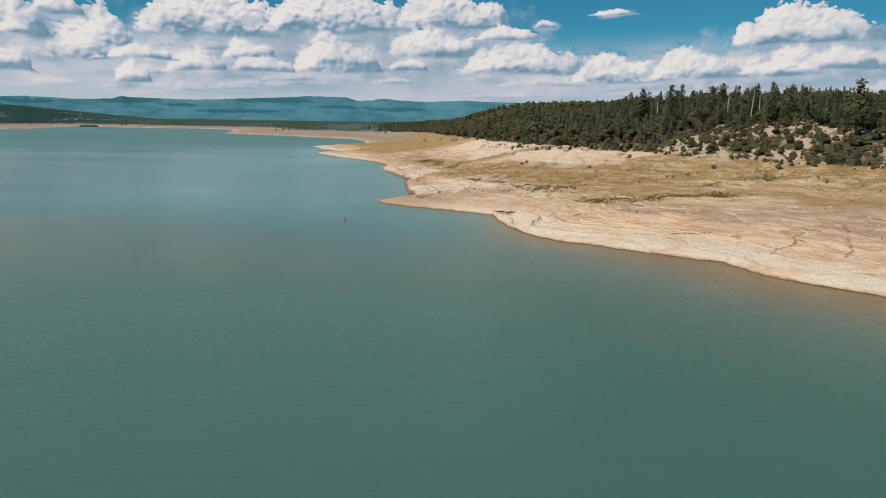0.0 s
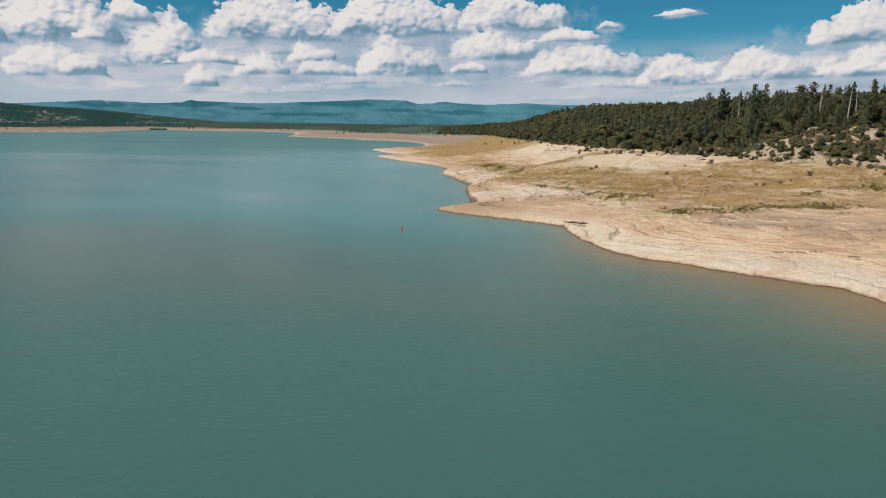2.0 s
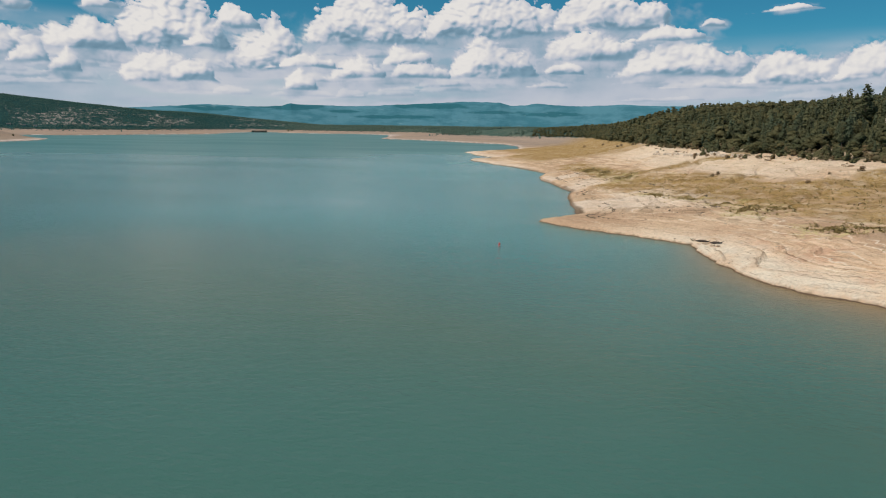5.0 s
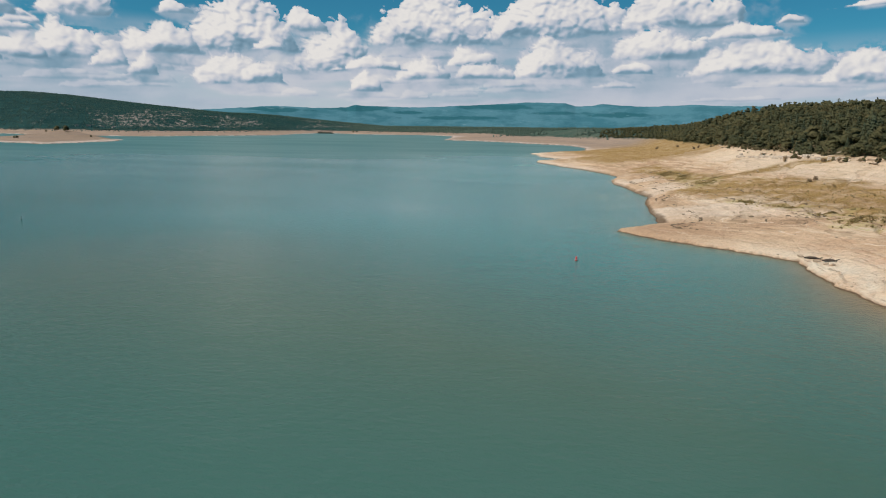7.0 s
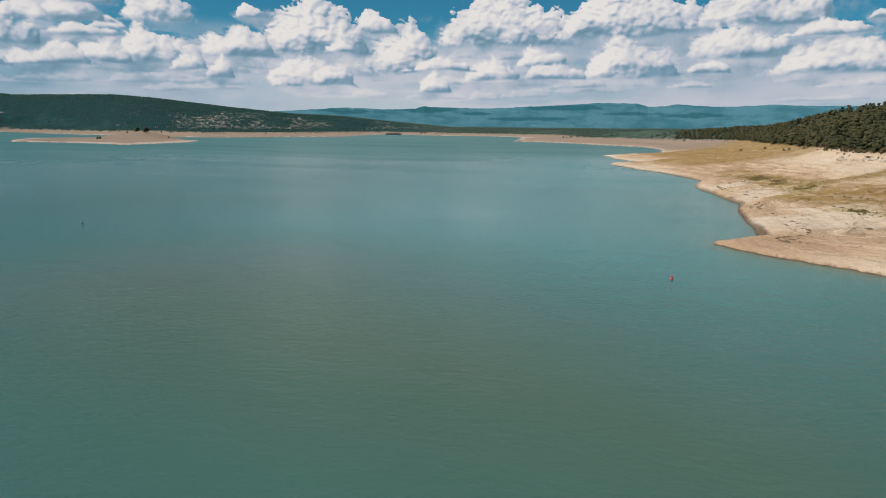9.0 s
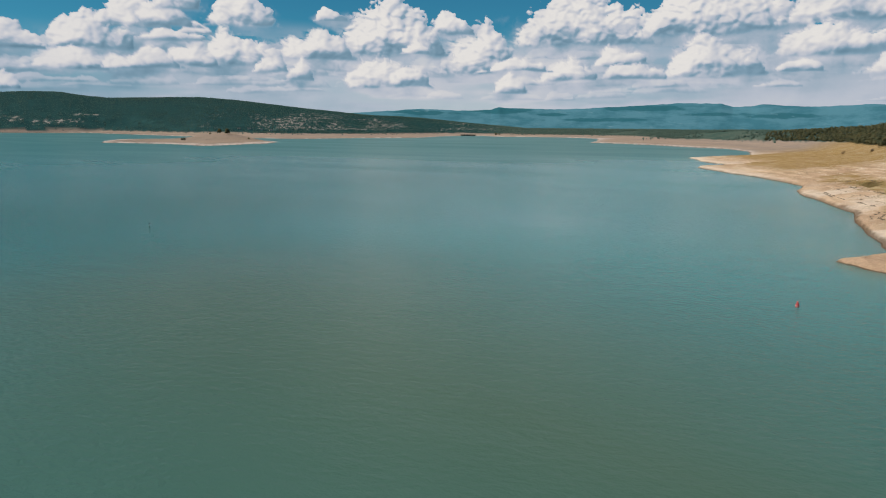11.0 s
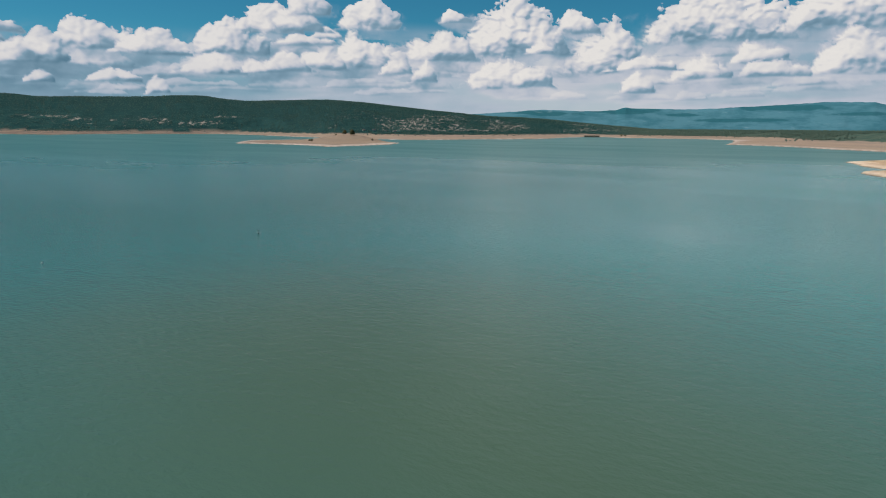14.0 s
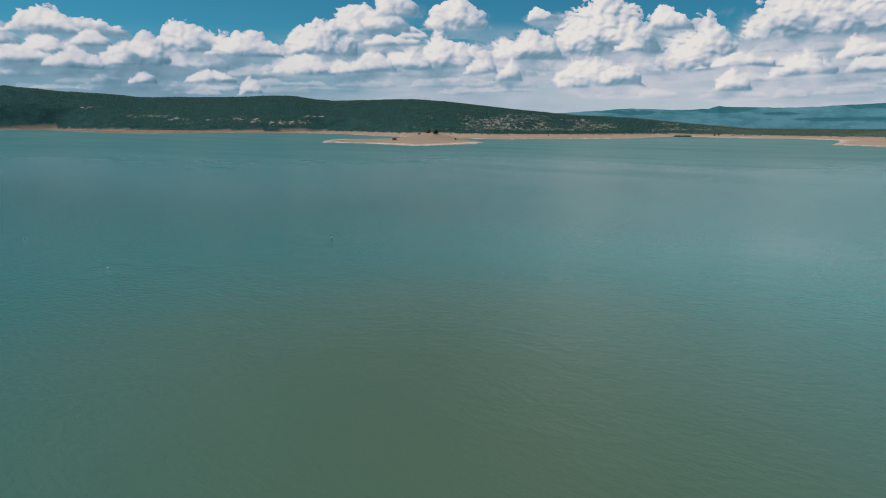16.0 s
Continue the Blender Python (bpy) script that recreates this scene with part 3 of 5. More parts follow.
    bare_near = smooth(0.54, 0.68, 0.62 * fbm(x / 13, y / 13, 3, 107) + 0.38 * fbm(x / 3.5, y / 3.5, 3, 115) + 0.09 * smooth(372, 330, y) * smooth(38, 28, z) - 0.2 * smooth(370, 430, y)) * (r < 900)
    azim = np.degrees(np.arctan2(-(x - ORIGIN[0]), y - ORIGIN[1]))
    bare_far = np.interp(azim, [18, 27, 33, 40, 46, 50, 57, 63, 68, 74, 82], [0.35, 0.9, 1.0, 1.0, 0.75, 0.3, 0.35, 0.65, 0.5, 0.2, 0.1]) * (r > 1300)
    bare_far = bare_far * smooth(0.25, 0.6, fbm(azim / 3.0, z / 40, 3, 109) + 0.1) * np.interp(z, [14, 22, 60, 110, 150], [0.2, 1.0, 1.0, 0.6, 0.1])
    rise = np.degrees(np.arctan2(z - 30, r)) + 0.10 * (fbm(azim / 0.7, z / 18, 3, 139) - 0.5)
    for a0, e0, wa, we in ((67.2, 0.62, 2.2, 0.10), (60.2, 0.45, 1.5, 0.10), (57.6, 0.22, 3.0, 0.10), (64.6, 0.40, 2.4, 0.06), (71.0, 1.1, 0.7, 0.08), (55.0, 0.7, 1.5, 0.07)):
        bare_far = np.maximum(bare_far, 1.05 * smooth(1.3, 0.6, np.hypot((azim - a0) / wa, (rise - e0) / we)) * (r > 1300))
    bare = np.maximum(bare_near, bare_far)
    bank = smooth(1.0, 3.0, z) * smooth(20, 17, z) * (r < 1200)
    verts = np.stack([x, y, z], 1)
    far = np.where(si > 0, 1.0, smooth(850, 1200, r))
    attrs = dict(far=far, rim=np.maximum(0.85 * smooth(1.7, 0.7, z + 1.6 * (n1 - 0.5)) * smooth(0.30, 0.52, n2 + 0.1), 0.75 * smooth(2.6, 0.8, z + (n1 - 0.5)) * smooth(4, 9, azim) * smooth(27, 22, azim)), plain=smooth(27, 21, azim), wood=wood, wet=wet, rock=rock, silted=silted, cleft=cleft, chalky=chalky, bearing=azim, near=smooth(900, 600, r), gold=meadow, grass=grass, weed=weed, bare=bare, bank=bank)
    verts, faces, attrs = keep_used(verts, quads[keep], attrs)
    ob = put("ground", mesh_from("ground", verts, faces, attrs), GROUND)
    tagged(ob, "dry pale sandy lake bank rising to wooded hills", "ground", kind="structure")


def build_water():
    theta = np.concatenate([np.arange(-78, 88.01, 0.4), np.arange(90, 280.01, 3.0)])
    radius = np.concatenate([[0.01], 30 * np.exp(np.arange(0, math.log(4880 / 30), 0.016))])
    x, y, quads = polar_sheet(theta, radius)
    s, si = shore(x, y)
    land = np.maximum(s, si)
    keep = (land[quads] < 8).any(1)
    reach = np.interp(y, [100, 150, 190, 230, 300, 420], [27, 22, 12, 5.0, 2.4, 1.6])
    shallow = np.interp(y, [150, 190, 235, 270], [0.95, 0.85, 0.6, 0.3]) * np.exp(-(np.maximum(-s, 0) / reach) ** 1.5) * (x > -300)
    calm = np.maximum(smooth(1.4, 0.1, np.hypot((x + 100) / 62, (y - 308) / 55)), 0.4 * smooth(1.3, 0.2, np.hypot((x + 105) / 130, (y - 320) / 130)))
    # bright cloud reflection off the near bank, put into colour and gloss
    cloud_sheen = smooth(-300, -50, s) * smooth(-320, -90, x) * smooth(1100, 600, y) * (0.10 + 0.90 * smooth(150, 290, y))
    # olive where the camera looks steeply down, teal beyond: sky reflection put into colour
    camera_gap = polyline_distance(x, y, [(-2, 60), (-14, 88), (-34, 118), (-62, 146), (-95, 166), (-112, 172)], closed=False)[0]
    sky_teal = np.maximum(smooth(2, 92, camera_gap + 14 * (fbm(x / 35, y / 35, 3, 151) - 0.5)), 0.5 * smooth(165, 100, y))
    verts, faces, attrs = keep_used(np.stack([x, y, np.zeros_like(x)], 1), quads[keep], dict(shallow=shallow, calm=calm, cloud_sheen=cloud_sheen, sky_teal=sky_teal, open=smooth(250, 1100, np.hypot(x - ORIGIN[0], y - ORIGIN[1]))))
    ob = put("water", mesh_from("water", verts, faces, attrs), WATER)
    tagged(ob, "wide calm teal-green reservoir with fine ripples", "lake", kind="structure")


def build_mountains():
    az = np.arange(-14, 46, 0.09)
    sky = np.interp(az, [-14, -5, -2, 1, 3.4, 4.6, 5.5, 6.7, 7.5, 10.6, 13, 16, 19, 22, 23.7, 24.2, 24.9, 27.5, 30.4, 33, 35.7, 40, 46],
                    [1.70, 1.82, 1.91, 1.76, 1.84, 1.97, 1.80, 1.75, 2.0, 2.04, 1.87, 1.72, 1.56, 1.58, 1.62, 1.72, 1.48, 1.39, 1.51, 1.33, 1.14, 0.9, 0.5])
    sky = sky + 0.07 * (fbm(az * 2.2, az * 0, 4, 201) - 0.5)
    steps = np.linspace(0, 1, 44)
    A, U = np.meshgrid(az, steps)
    top = 30 + 4770 * np.tan(np.radians(sky))
    spurs = fbm(A / 1.6, U * 2.5, 4, 203) - 0.5
    Z = 2 + (top[None, :] - 2) * U ** 0.85 * (1 + 0.30 * spurs * np.sin(np.pi * U))
    R = 4380 + 390 * U + 90 * spurs * np.sin(np.pi * U)
    x = ORIGIN[0] - np.sin(np.radians(A)) * R
    y = ORIGIN[1] + np.cos(np.radians(A)) * R
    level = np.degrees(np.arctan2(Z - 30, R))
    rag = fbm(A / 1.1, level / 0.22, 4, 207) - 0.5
    # patches of painted cloud shade, by bearing and height
    cloud_shade = 0 * A
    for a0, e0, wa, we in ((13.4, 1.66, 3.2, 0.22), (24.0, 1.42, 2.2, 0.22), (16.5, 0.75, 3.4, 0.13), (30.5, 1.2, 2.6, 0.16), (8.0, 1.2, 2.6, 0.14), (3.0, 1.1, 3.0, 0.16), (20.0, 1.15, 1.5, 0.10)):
        cloud_shade = np.maximum(cloud_shade, smooth(1.15, 0.75, np.hypot((A - a0) / wa, (level - e0) / we) + 1.6 * rag))
    rows, cols = A.shape
    i, j = np.meshgrid(np.arange(rows - 1), np.arange(cols - 1), indexing="ij")
    q = np.stack([i * cols + j, i * cols + j + 1, (i + 1) * cols + j + 1, (i + 1) * cols + j], -1).reshape(-1, 4)
    ob = put("backdrop_mountains", mesh_from("mountains", np.stack([x, y, Z], -1).reshape(-1, 3), q, dict(cloud_shade=0.8 * cloud_shade.ravel())), MOUNTAIN)
    tagged(ob, "long hazy blue forested mesas on the horizon", "mountains", kind="structure")


build_ground()
build_water()
build_mountains()

# ---- clouds: a far layer of sky behind everything ----
def sphere_points(level):
    bm = bmesh.new()
    bmesh.ops.create_icosphere(bm, subdivisions=level, radius=1.0)
    v = np.array([p.co[:] for p in bm.verts])
    f = np.array([[p.index for p in q.verts] for q in bm.faces])
    bm.free()
    return v, f


BALLS = {k: sphere_points(k) for k in (1, 2)}
BLUNT = (np.array([(1, 0, 0), (0, 1, 0), (-1, 0, 0), (0, -1, 0), (0, 0, 1), (0, 0, -0.6)], float),
         np.array([(0, 1, 4), (1, 2, 4), (2, 3, 4), (3, 0, 4), (1, 0, 5), (2, 1, 5), (3, 2, 5), (0, 3, 5)]))
SKY_AZ, SKY_EL = np.arange(-50, 92.01, 0.085), np.arange(0.3, 13.01, 0.062)
SKY_A, SKY_E = np.meshgrid(SKY_AZ, SKY_EL)
SKY_COVER = np.zeros_like(SKY_A)
SKY_LIT = np.zeros_like(SKY_A)
SKY_CRISP = np.zeros_like(SKY_A)
LIGHT = np.array((0.52, 0.66, 0.54))          # towards the left, up, and back to the eye


def puffs(x, y, seed):
    """Round-topped heaps of all sizes packed side by side, 0 in the creases between them and 1 on top."""
    ix, iy = np.floor(x), np.floor(y)
    best = np.full(x.shape, 9.0)
    for dx in (-1, 0, 1):
        for dy in (-1, 0, 1):
            cx, cy = ix + dx, iy + dy
            best = np.minimum(best, (cx + 0.15 + 0.7 * lattice(cx, cy, seed) - x) ** 2 + (cy + 0.15 + 0.7 * lattice(cx, cy, seed + 5) - y) ** 2)
    return 1 - np.clip(best / 0.75, 0, 1)


_wa, _we = (fbm((SKY_A + 0.7 * SKY_E) / 1.3, (SKY_E - 0.6 * SKY_A) / 1.1, 4, 301) - 0.5, fbm((SKY_A - 0.8 * SKY_E) / 1.3, (SKY_E + 0.5 * SKY_A) / 1.1, 4, 307) - 0.5)
SKY_SAG = fbm(SKY_A / 2.6, SKY_E / 1.1, 3, 311) - 0.5
WARP_A, WARP_E = SKY_A + 1.3 * _wa, SKY_E + 0.9 * _we
PUFFS = [puffs((WARP_A + 0.3 * WARP_E) / q, (WARP_E * 1.15 - 0.3 * WARP_A) / q, 350 + i) for i, q in enumerate((1.35, 0.62, 0.29))]
HEAPS = 0.40 * PUFFS[0] + 0.36 * PUFFS[1] + 0.24 * PUFFS[2]
SWELL = 0.62 * PUFFS[0] + 0.28 * PUFFS[1] + 0.10 * PUFFS[2]
DAPPLE = fbm((SKY_A - 0.4 * SKY_E) / 1.9, (SKY_E + 0.3 * SKY_A) / 1.2, 4, 361) - 0.5


def veil():
    """Thin grey rain-veils and old cloud low over the horizon."""
    global SKY_COVER, SKY_LIT
    n = fbm(SKY_A / 7 + SKY_E / 9, SKY_E / 1.6, 4, 321)
    m = fbm(SKY_A / 14 + 40, SKY_E / 4, 3, 331)
    fall = fbm(SKY_A / 2.4 + SKY_E * 0.25, SKY_E / 9, 3, 335)
    low = smooth(8.0, 4.6, SKY_E + 3.0 * (m - 0.5) + 1.3 * smooth(40, 52, SKY_A))
    SKY_COVER = np.clip(low * (0.70 + 0.45 * smooth(0.36, 0.62, n)), 0, 0.97)
    SKY_LIT = 0.46 + 0.26 * (m - 0.5) + 0.30 * (n - 0.5) + 0.16 * (fall - 0.5) + 0.10 * smooth(4.0, 1.4, SKY_E) * smooth(40, 24, SKY_A) + 0.07 * smooth(16, 26, SKY_A) * smooth(52, 44, SKY_A) - 0.10 * smooth(46, 62, SKY_A)


def spread(h, times_over):
    """Softens a field by averaging neighbours."""
    for _ in range(times_over):
        p = np.pad(h, 1, mode="edge")
        h = (p[1:-1, 1:-1] * 2 + p[:-2, 1:-1] + p[2:, 1:-1] + p[1:-1, :-2] + p[1:-1, 2:]) / 6
    return h


def facing(h):
    """How far a relief turns towards the sun."""
    ga = np.gradient(h, SKY_AZ[1] - SKY_AZ[0], axis=1)
    ge = np.gradient(h, SKY_EL[1] - SKY_EL[0], axis=0)
    return (-ga * LIGHT[0] - ge * LIGHT[1] + LIGHT[2]) / np.sqrt(1 + ga ** 2 + ge ** 2)


def cumulus(az, base, width, tall, peak, strength=1.0):
    """A heap cloud: bearing, and its base, width and height in degrees, and where along it (left to right) the top stands."""
    global SKY_COVER, SKY_LIT, SKY_CRISP
    width, tall = width * 1.10, tall * 1.08
    a0, a1 = np.searchsorted(SKY_AZ, [az - width * 0.75 - 1.2, az + width * 0.75 + 1.2])
    e0, e1 = np.searchsorted(SKY_EL, [base - 0.9, base + tall * 1.5 + 0.6])
    if a1 - a0 < 6 or e1 - e0 < 6:
        return
    cut = (slice(e0, e1), slice(a0, a1))
    gain = min(1.0, 0.35 + 0.28 * tall)
    A, E = SKY_A[cut] + 1.1 * gain * _wa[cut], SKY_E[cut] + 0.8 * gain * _we[cut]
    u = 0.5 - (A - az) / width
    top = (0.60 + 0.40 * np.exp(-((u - peak) / 0.24) ** 2)) * np.clip(1 - np.abs(2 * u - 1) ** 3.6, 0, 1) ** 0.5 - 0.5 * np.maximum(np.abs(2 * u - 1) - 1, 0)
    flat = base + (0.25 + 0.10 * tall) * SKY_SAG[cut]
    up = (E - base) / tall
    heap = HEAPS[cut]
    depth = np.minimum(top - up, 0.8 * (0.6 + up)) + 0.52 * (heap - 0.52)
    body = np.sqrt(np.clip(depth, 0, 1))
    broad = spread(body * tall, 6)
    relief = 0.55 * body * tall + (0.06 + 0.05 * min(tall, 2.5)) * SWELL[cut]
    shade = 0.50 * facing(broad * 1.1) + 0.50 * facing(spread(relief, 3))
    rise = (SKY_E[cut] - flat) / tall
    foot = smooth(-0.02, 0.46, rise + 0.42 * (A - az) / width + 0.40 * (SWELL[cut] - 0.55) + 0.40 * DAPPLE[cut])
    lit = 0.29 + 0.58 * np.clip(shade + 0.12, 0, 1.05) + 0.40 * DAPPLE[cut] + 0.10 * (SWELL[cut] - 0.5)
    lit = np.minimum(lit * (0.26 + 0.74 * foot) + 0.05, 0.95)
    # grey body below and round the bright heaps
    skirt = smooth(1.05, 0.30, np.hypot((A - az) / (0.66 * width), (E - base - 0.10 * tall) / (0.26 + 0.46 * tall)) + 0.9 * DAPPLE[cut] + 0.35 * (0.5 - heap)) * 0.82 * strength * (1 - 0.85 * smooth(5.2, 7.0, SKY_E[cut]) * smooth(38, 48, SKY_A[cut]))
    grey = np.clip(0.45 - 0.11 * smooth(28, 44, SKY_A[cut]) + 0.42 * DAPPLE[cut] + 0.16 * (SWELL[cut] - 0.5) + 0.10 * rise, 0.24, 0.70)
    SKY_LIT[cut] = SKY_LIT[cut] * (1 - skirt) + grey * skirt
    SKY_COVER[cut] = 1 - (1 - SKY_COVER[cut]) * (1 - skirt)
    cover = smooth(-0.02, 0.20, depth) * smooth(-0.16, 0.10, rise / (0.35 + 0.5 / (tall + 0.3)) + 0.10 * (heap - 0.5)) * strength
    SKY_LIT[cut] = SKY_LIT[cut] * (1 - cover) + lit * cover
    SKY_COVER[cut] = 1 - (1 - SKY_COVER[cut]) * (1 - cover)
    crisp = smooth(0.15, 0.45, rise) * strength
    reach = smooth(-0.25, 0.0, depth)
    SKY_CRISP[cut] = SKY_CRISP[cut] * (1 - reach) + crisp * reach


def small_clouds():
    """Rows of lesser heaps, farther and flatter towards the horizon."""
    gen = np.random.default_rng(77)
    for base, count, w, t, k in ((2.5, 34, 3.4, 0.5, 0.40), (3.3, 46, 4.2, 0.8, 0.55), (4.2, 44, 5.0, 1.1, 0.70), (5.2, 16, 4.4, 1.2, 0.8)):
        for _ in range(count):
            bearing = gen.uniform(-50, 92)
            if base > 5 and bearing < 0:
                continue
            cumulus(bearing, base + gen.uniform(-0.35, 0.35), w * gen.uniform(0.5, 1.5), t * gen.uniform(0.6, 1.4), gen.uniform(0.2, 0.8), k * gen.uniform(0.5, 1))


def cloud_material():
    m, n, l, b = material("cloud_vapour")
    n.remove(b)
    fine = add_noise(n, l, 0.030, 6, position(n, l, (1, 1, 1.4)), 0.62)
    lit = n.new("ShaderNodeMath")
    lit.operation = "MULTIPLY_ADD"
    l.new(remap(n, l, fine, 0.3, 0.7, -0.5, 0.5), lit.inputs[0])
    l.new(remap(n, l, read(n, "crisp"), 0, 1, 0.02, 0.06), lit.inputs[1])
    l.new(read(n, "lit"), lit.inputs[2])
    ramp = n.new("ShaderNodeValToRGB")
    for k, (at, colour) in enumerate(((0.0, (0.09, 0.19, 0.27)), (0.28, (0.215, 0.335, 0.435)), (0.52, (0.465, 0.505, 0.585)), (0.78, (0.640, 0.635, 0.655)), (1.0, (0.80, 0.77, 0.735)))):
        e = ramp.color_ramp.elements[k] if k < 2 else ramp.color_ramp.elements.new(at)
        e.position, e.color = at, (*colour, 1)
    l.new(lit.outputs[0], ramp.inputs[0])
    glow = n.new("ShaderNodeEmission")
    l.new(ramp.outputs[0], glow.inputs["Color"])
    clear = n.new("ShaderNodeBsdfTransparent")
    mix = n.new("ShaderNodeMixShader")
    ragged = n.new("ShaderNodeMath")
    ragged.operation = "MULTIPLY_ADD"
    l.new(remap(n, l, fine, 0.3, 0.7, -0.5, 0.5), ragged.inputs[0])
    ragged.inputs[1].default_value = 0.38
    l.new(read(n, "cover"), ragged.inputs[2])
    l.new(blend(n, l, read(n, "crisp"), read(n, "cover"), remap(n, l, ragged.outputs[0], 0.34, 0.66)), mix.inputs[0])
    l.new(clear.outputs[0], mix.inputs[1])
    l.new(glow.outputs[0], mix.inputs[2])
    l.new(mix.outputs[0], n["Material Output"].inputs["Surface"])
    return m


def build_sky_layer():
    rad = 4865.0
    x = ORIGIN[0] - np.sin(np.radians(SKY_A)) * rad * np.cos(np.radians(SKY_E))
    y = ORIGIN[1] + np.cos(np.radians(SKY_A)) * rad * np.cos(np.radians(SKY_E))
    z = 30 + rad * np.sin(np.radians(SKY_E))
    rows, cols = SKY_A.shape
    i, j = np.meshgrid(np.arange(rows - 1), np.arange(cols - 1), indexing="ij")
    q = np.stack([i * cols + j, i * cols + j + 1, (i + 1) * cols + j + 1, (i + 1) * cols + j], -1).reshape(-1, 4)
    attrs = dict(cover=SKY_COVER.ravel() * smooth(13.0, 12.2, SKY_E).ravel(), lit=SKY_LIT.ravel(), crisp=SKY_CRISP.ravel())
    verts = np.stack([x, y, z], -1).reshape(-1, 3)
    keep = (attrs["cover"][q] > 0.01).any(1)
    verts, q, attrs = keep_used(verts, q[keep], attrs)
    ob = put("backdrop_clouds", mesh_from("cloud_layer", verts, q, attrs), cloud_material())
    tagged(ob, "banks of white heap clouds with flat grey bases in a blue sky", "clouds", kind="structure")


veil()
small_clouds()
cumulus(25.97, 4.44, 5.32, 3.59, 0.60)
cumulus(17.73, 6.47, 9.47, 4.07, 0.40)
cumulus(7.89, 7.14, 10.02, 3.76, 0.40)
cumulus(-1.14, 7.52, 8.22, 3.02, 0.30)
cumulus(0.26, 5.28, 7.16, 2.04, 0.35)
cumulus(-6.99, 4.16, 9.07, 2.39, 0.40)
cumulus(-14.08, 3.58, 6.35, 1.94, 0.40)
cumulus(-20.01, 3.73, 6.36, 2.03, 0.30)
cumulus(-27.20, 6.18, 9.08, 2.47, 0.40)
cumulus(-25.99, 3.98, 5.27, 1.79, 0.60)
cumulus(-8.15, 7.59, 1.40, 0.54, 0.50)
cumulus(-13.40, 8.52, 2.69, 0.44, 0.60)
cumulus(14.96, 4.88, 3.43, 1.33, 0.30)
cumulus(8.15, 3.99, 6.12, 2.72, 0.35)
cumulus(13.89, 3.83, 4.66, 1.18, 0.30)
cumulus(18.95, 3.81, 3.82, 1.51, 0.60)
cumulus(22.81, 4.53, 4.00, 0.87, 0.40)
cumulus(-5.49, 6.71, 4.42, 0.97, 0.40)
cumulus(-29.35, 4.37, 4.37, 1.36, 0.50)
cumulus(23.45, 2.90, 2.16, 1.28, 0.50)
cumulus(2.49, 4.29, 2.69, 0.78, 0.50)
cumulus(32.70, 5.73, 7.17, 4.14, 0.50)
cumulus(44.46, 4.72, 5.16, 2.31, 0.30)
cumulus(48.02, 4.48, 3.46, 1.56, 0.60)
cumulus(38.98, 5.27, 5.37, 1.89, 0.60)
cumulus(37.39, 8.13, 2.21, 0.89, 0.30)
cumulus(47.58, 6.68, 2.10, 0.85, 0.40)
cumulus(49.29, 6.14, 3.83, 0.80, 0.40)
cumulus(51.86, 6.97, 4.76, 2.05, 0.50)
cumulus(44.14, 7.59, 4.24, 2.28, 0.50)
cumulus(33.09, 3.24, 6.12, 2.01, 0.35)
cumulus(39.94, 3.58, 2.14, 1.41, 0.60)
cumulus(42.21, 4.16, 2.20, 1.63, 0.70)
cumulus(53.48, 5.38, 3.04, 1.32, 0.40)
cumulus(27.96, 7.29, 2.74, 1.59, 0.30)
cumulus(30.95, 5.78, 1.62, 0.93, 0.50)
cumulus(72.24, 6.14, 6.84, 1.66, 0.30)
cumulus(63.81, 5.40, 5.03, 2.18, 0.30)
cumulus(70.79, 5.47, 2.63, 0.85, 0.50)
cumulus(68.00, 4.18, 4.40, 2.23, 0.70)
cumulus(60.18, 5.20, 4.90, 1.74, 0.55)
cumulus(73.37, 4.64, 3.14, 1.44, 0.40)
cumulus(54.42, 5.45, 5.33, 2.27, 0.35)
cumulus(51.03, 7.22, 5.96, 1.58, 0.70)
cumulus(48.83, 8.43, 2.88, 2.26, 0.40)
cumulus(49.03, 6.24, 4.01, 0.68, 0.40)
cumulus(67.62, 2.90, 1.93, 0.81, 0.60)
cumulus(59.84, 2.34, 1.48, 1.19, 0.40)
cumulus(62.72, 3.12, 3.49, 0.84, 0.40)
cumulus(75.11, 4.09, 3.72, 1.05, 0.40)
cumulus(71.83, 3.86, 3.60, 1.17, 0.50)
cumulus(55.80, 3.97, 4.35, 1.36, 0.40)
cumulus(51.29, 4.14, 4.67, 1.29, 0.70)

SKY_LIT = SKY_LIT - smooth(40, 60, SKY_A) * (0.05 + 0.08 * smooth(6.0, 3.5, SKY_E))
build_sky_layer()

# ---- trees ----
def ribbon_tube(p0, p1, r0, r1, sides=6):
    p0, p1 = np.array(p0, float), np.array(p1, float)
    ax = (p1 - p0) / (np.linalg.norm(p1 - p0) + 1e-9)
    u = np.cross(ax, (0.3, 0.9, 0.1))
    u /= np.linalg.norm(u)
    w = np.cross(ax, u)
    a = np.arange(sides) * 2 * math.pi / sides
    ring = np.cos(a)[:, None] * u + np.sin(a)[:, None] * w
    v = np.concatenate([p0 + ring * r0, p1 + ring * r1])
    k = np.arange(sides)
    f = np.stack([k, (k + 1) % sides, (k + 1) % sides + sides, k + sides], 1)
    return v, f


def join(pieces):
    vs, fs, off = [], [], 0
    for v, f in pieces:
        vs.append(v)
        fs.append(f + off)
        off += len(v)
    return np.concatenate(vs), np.concatenate(fs)


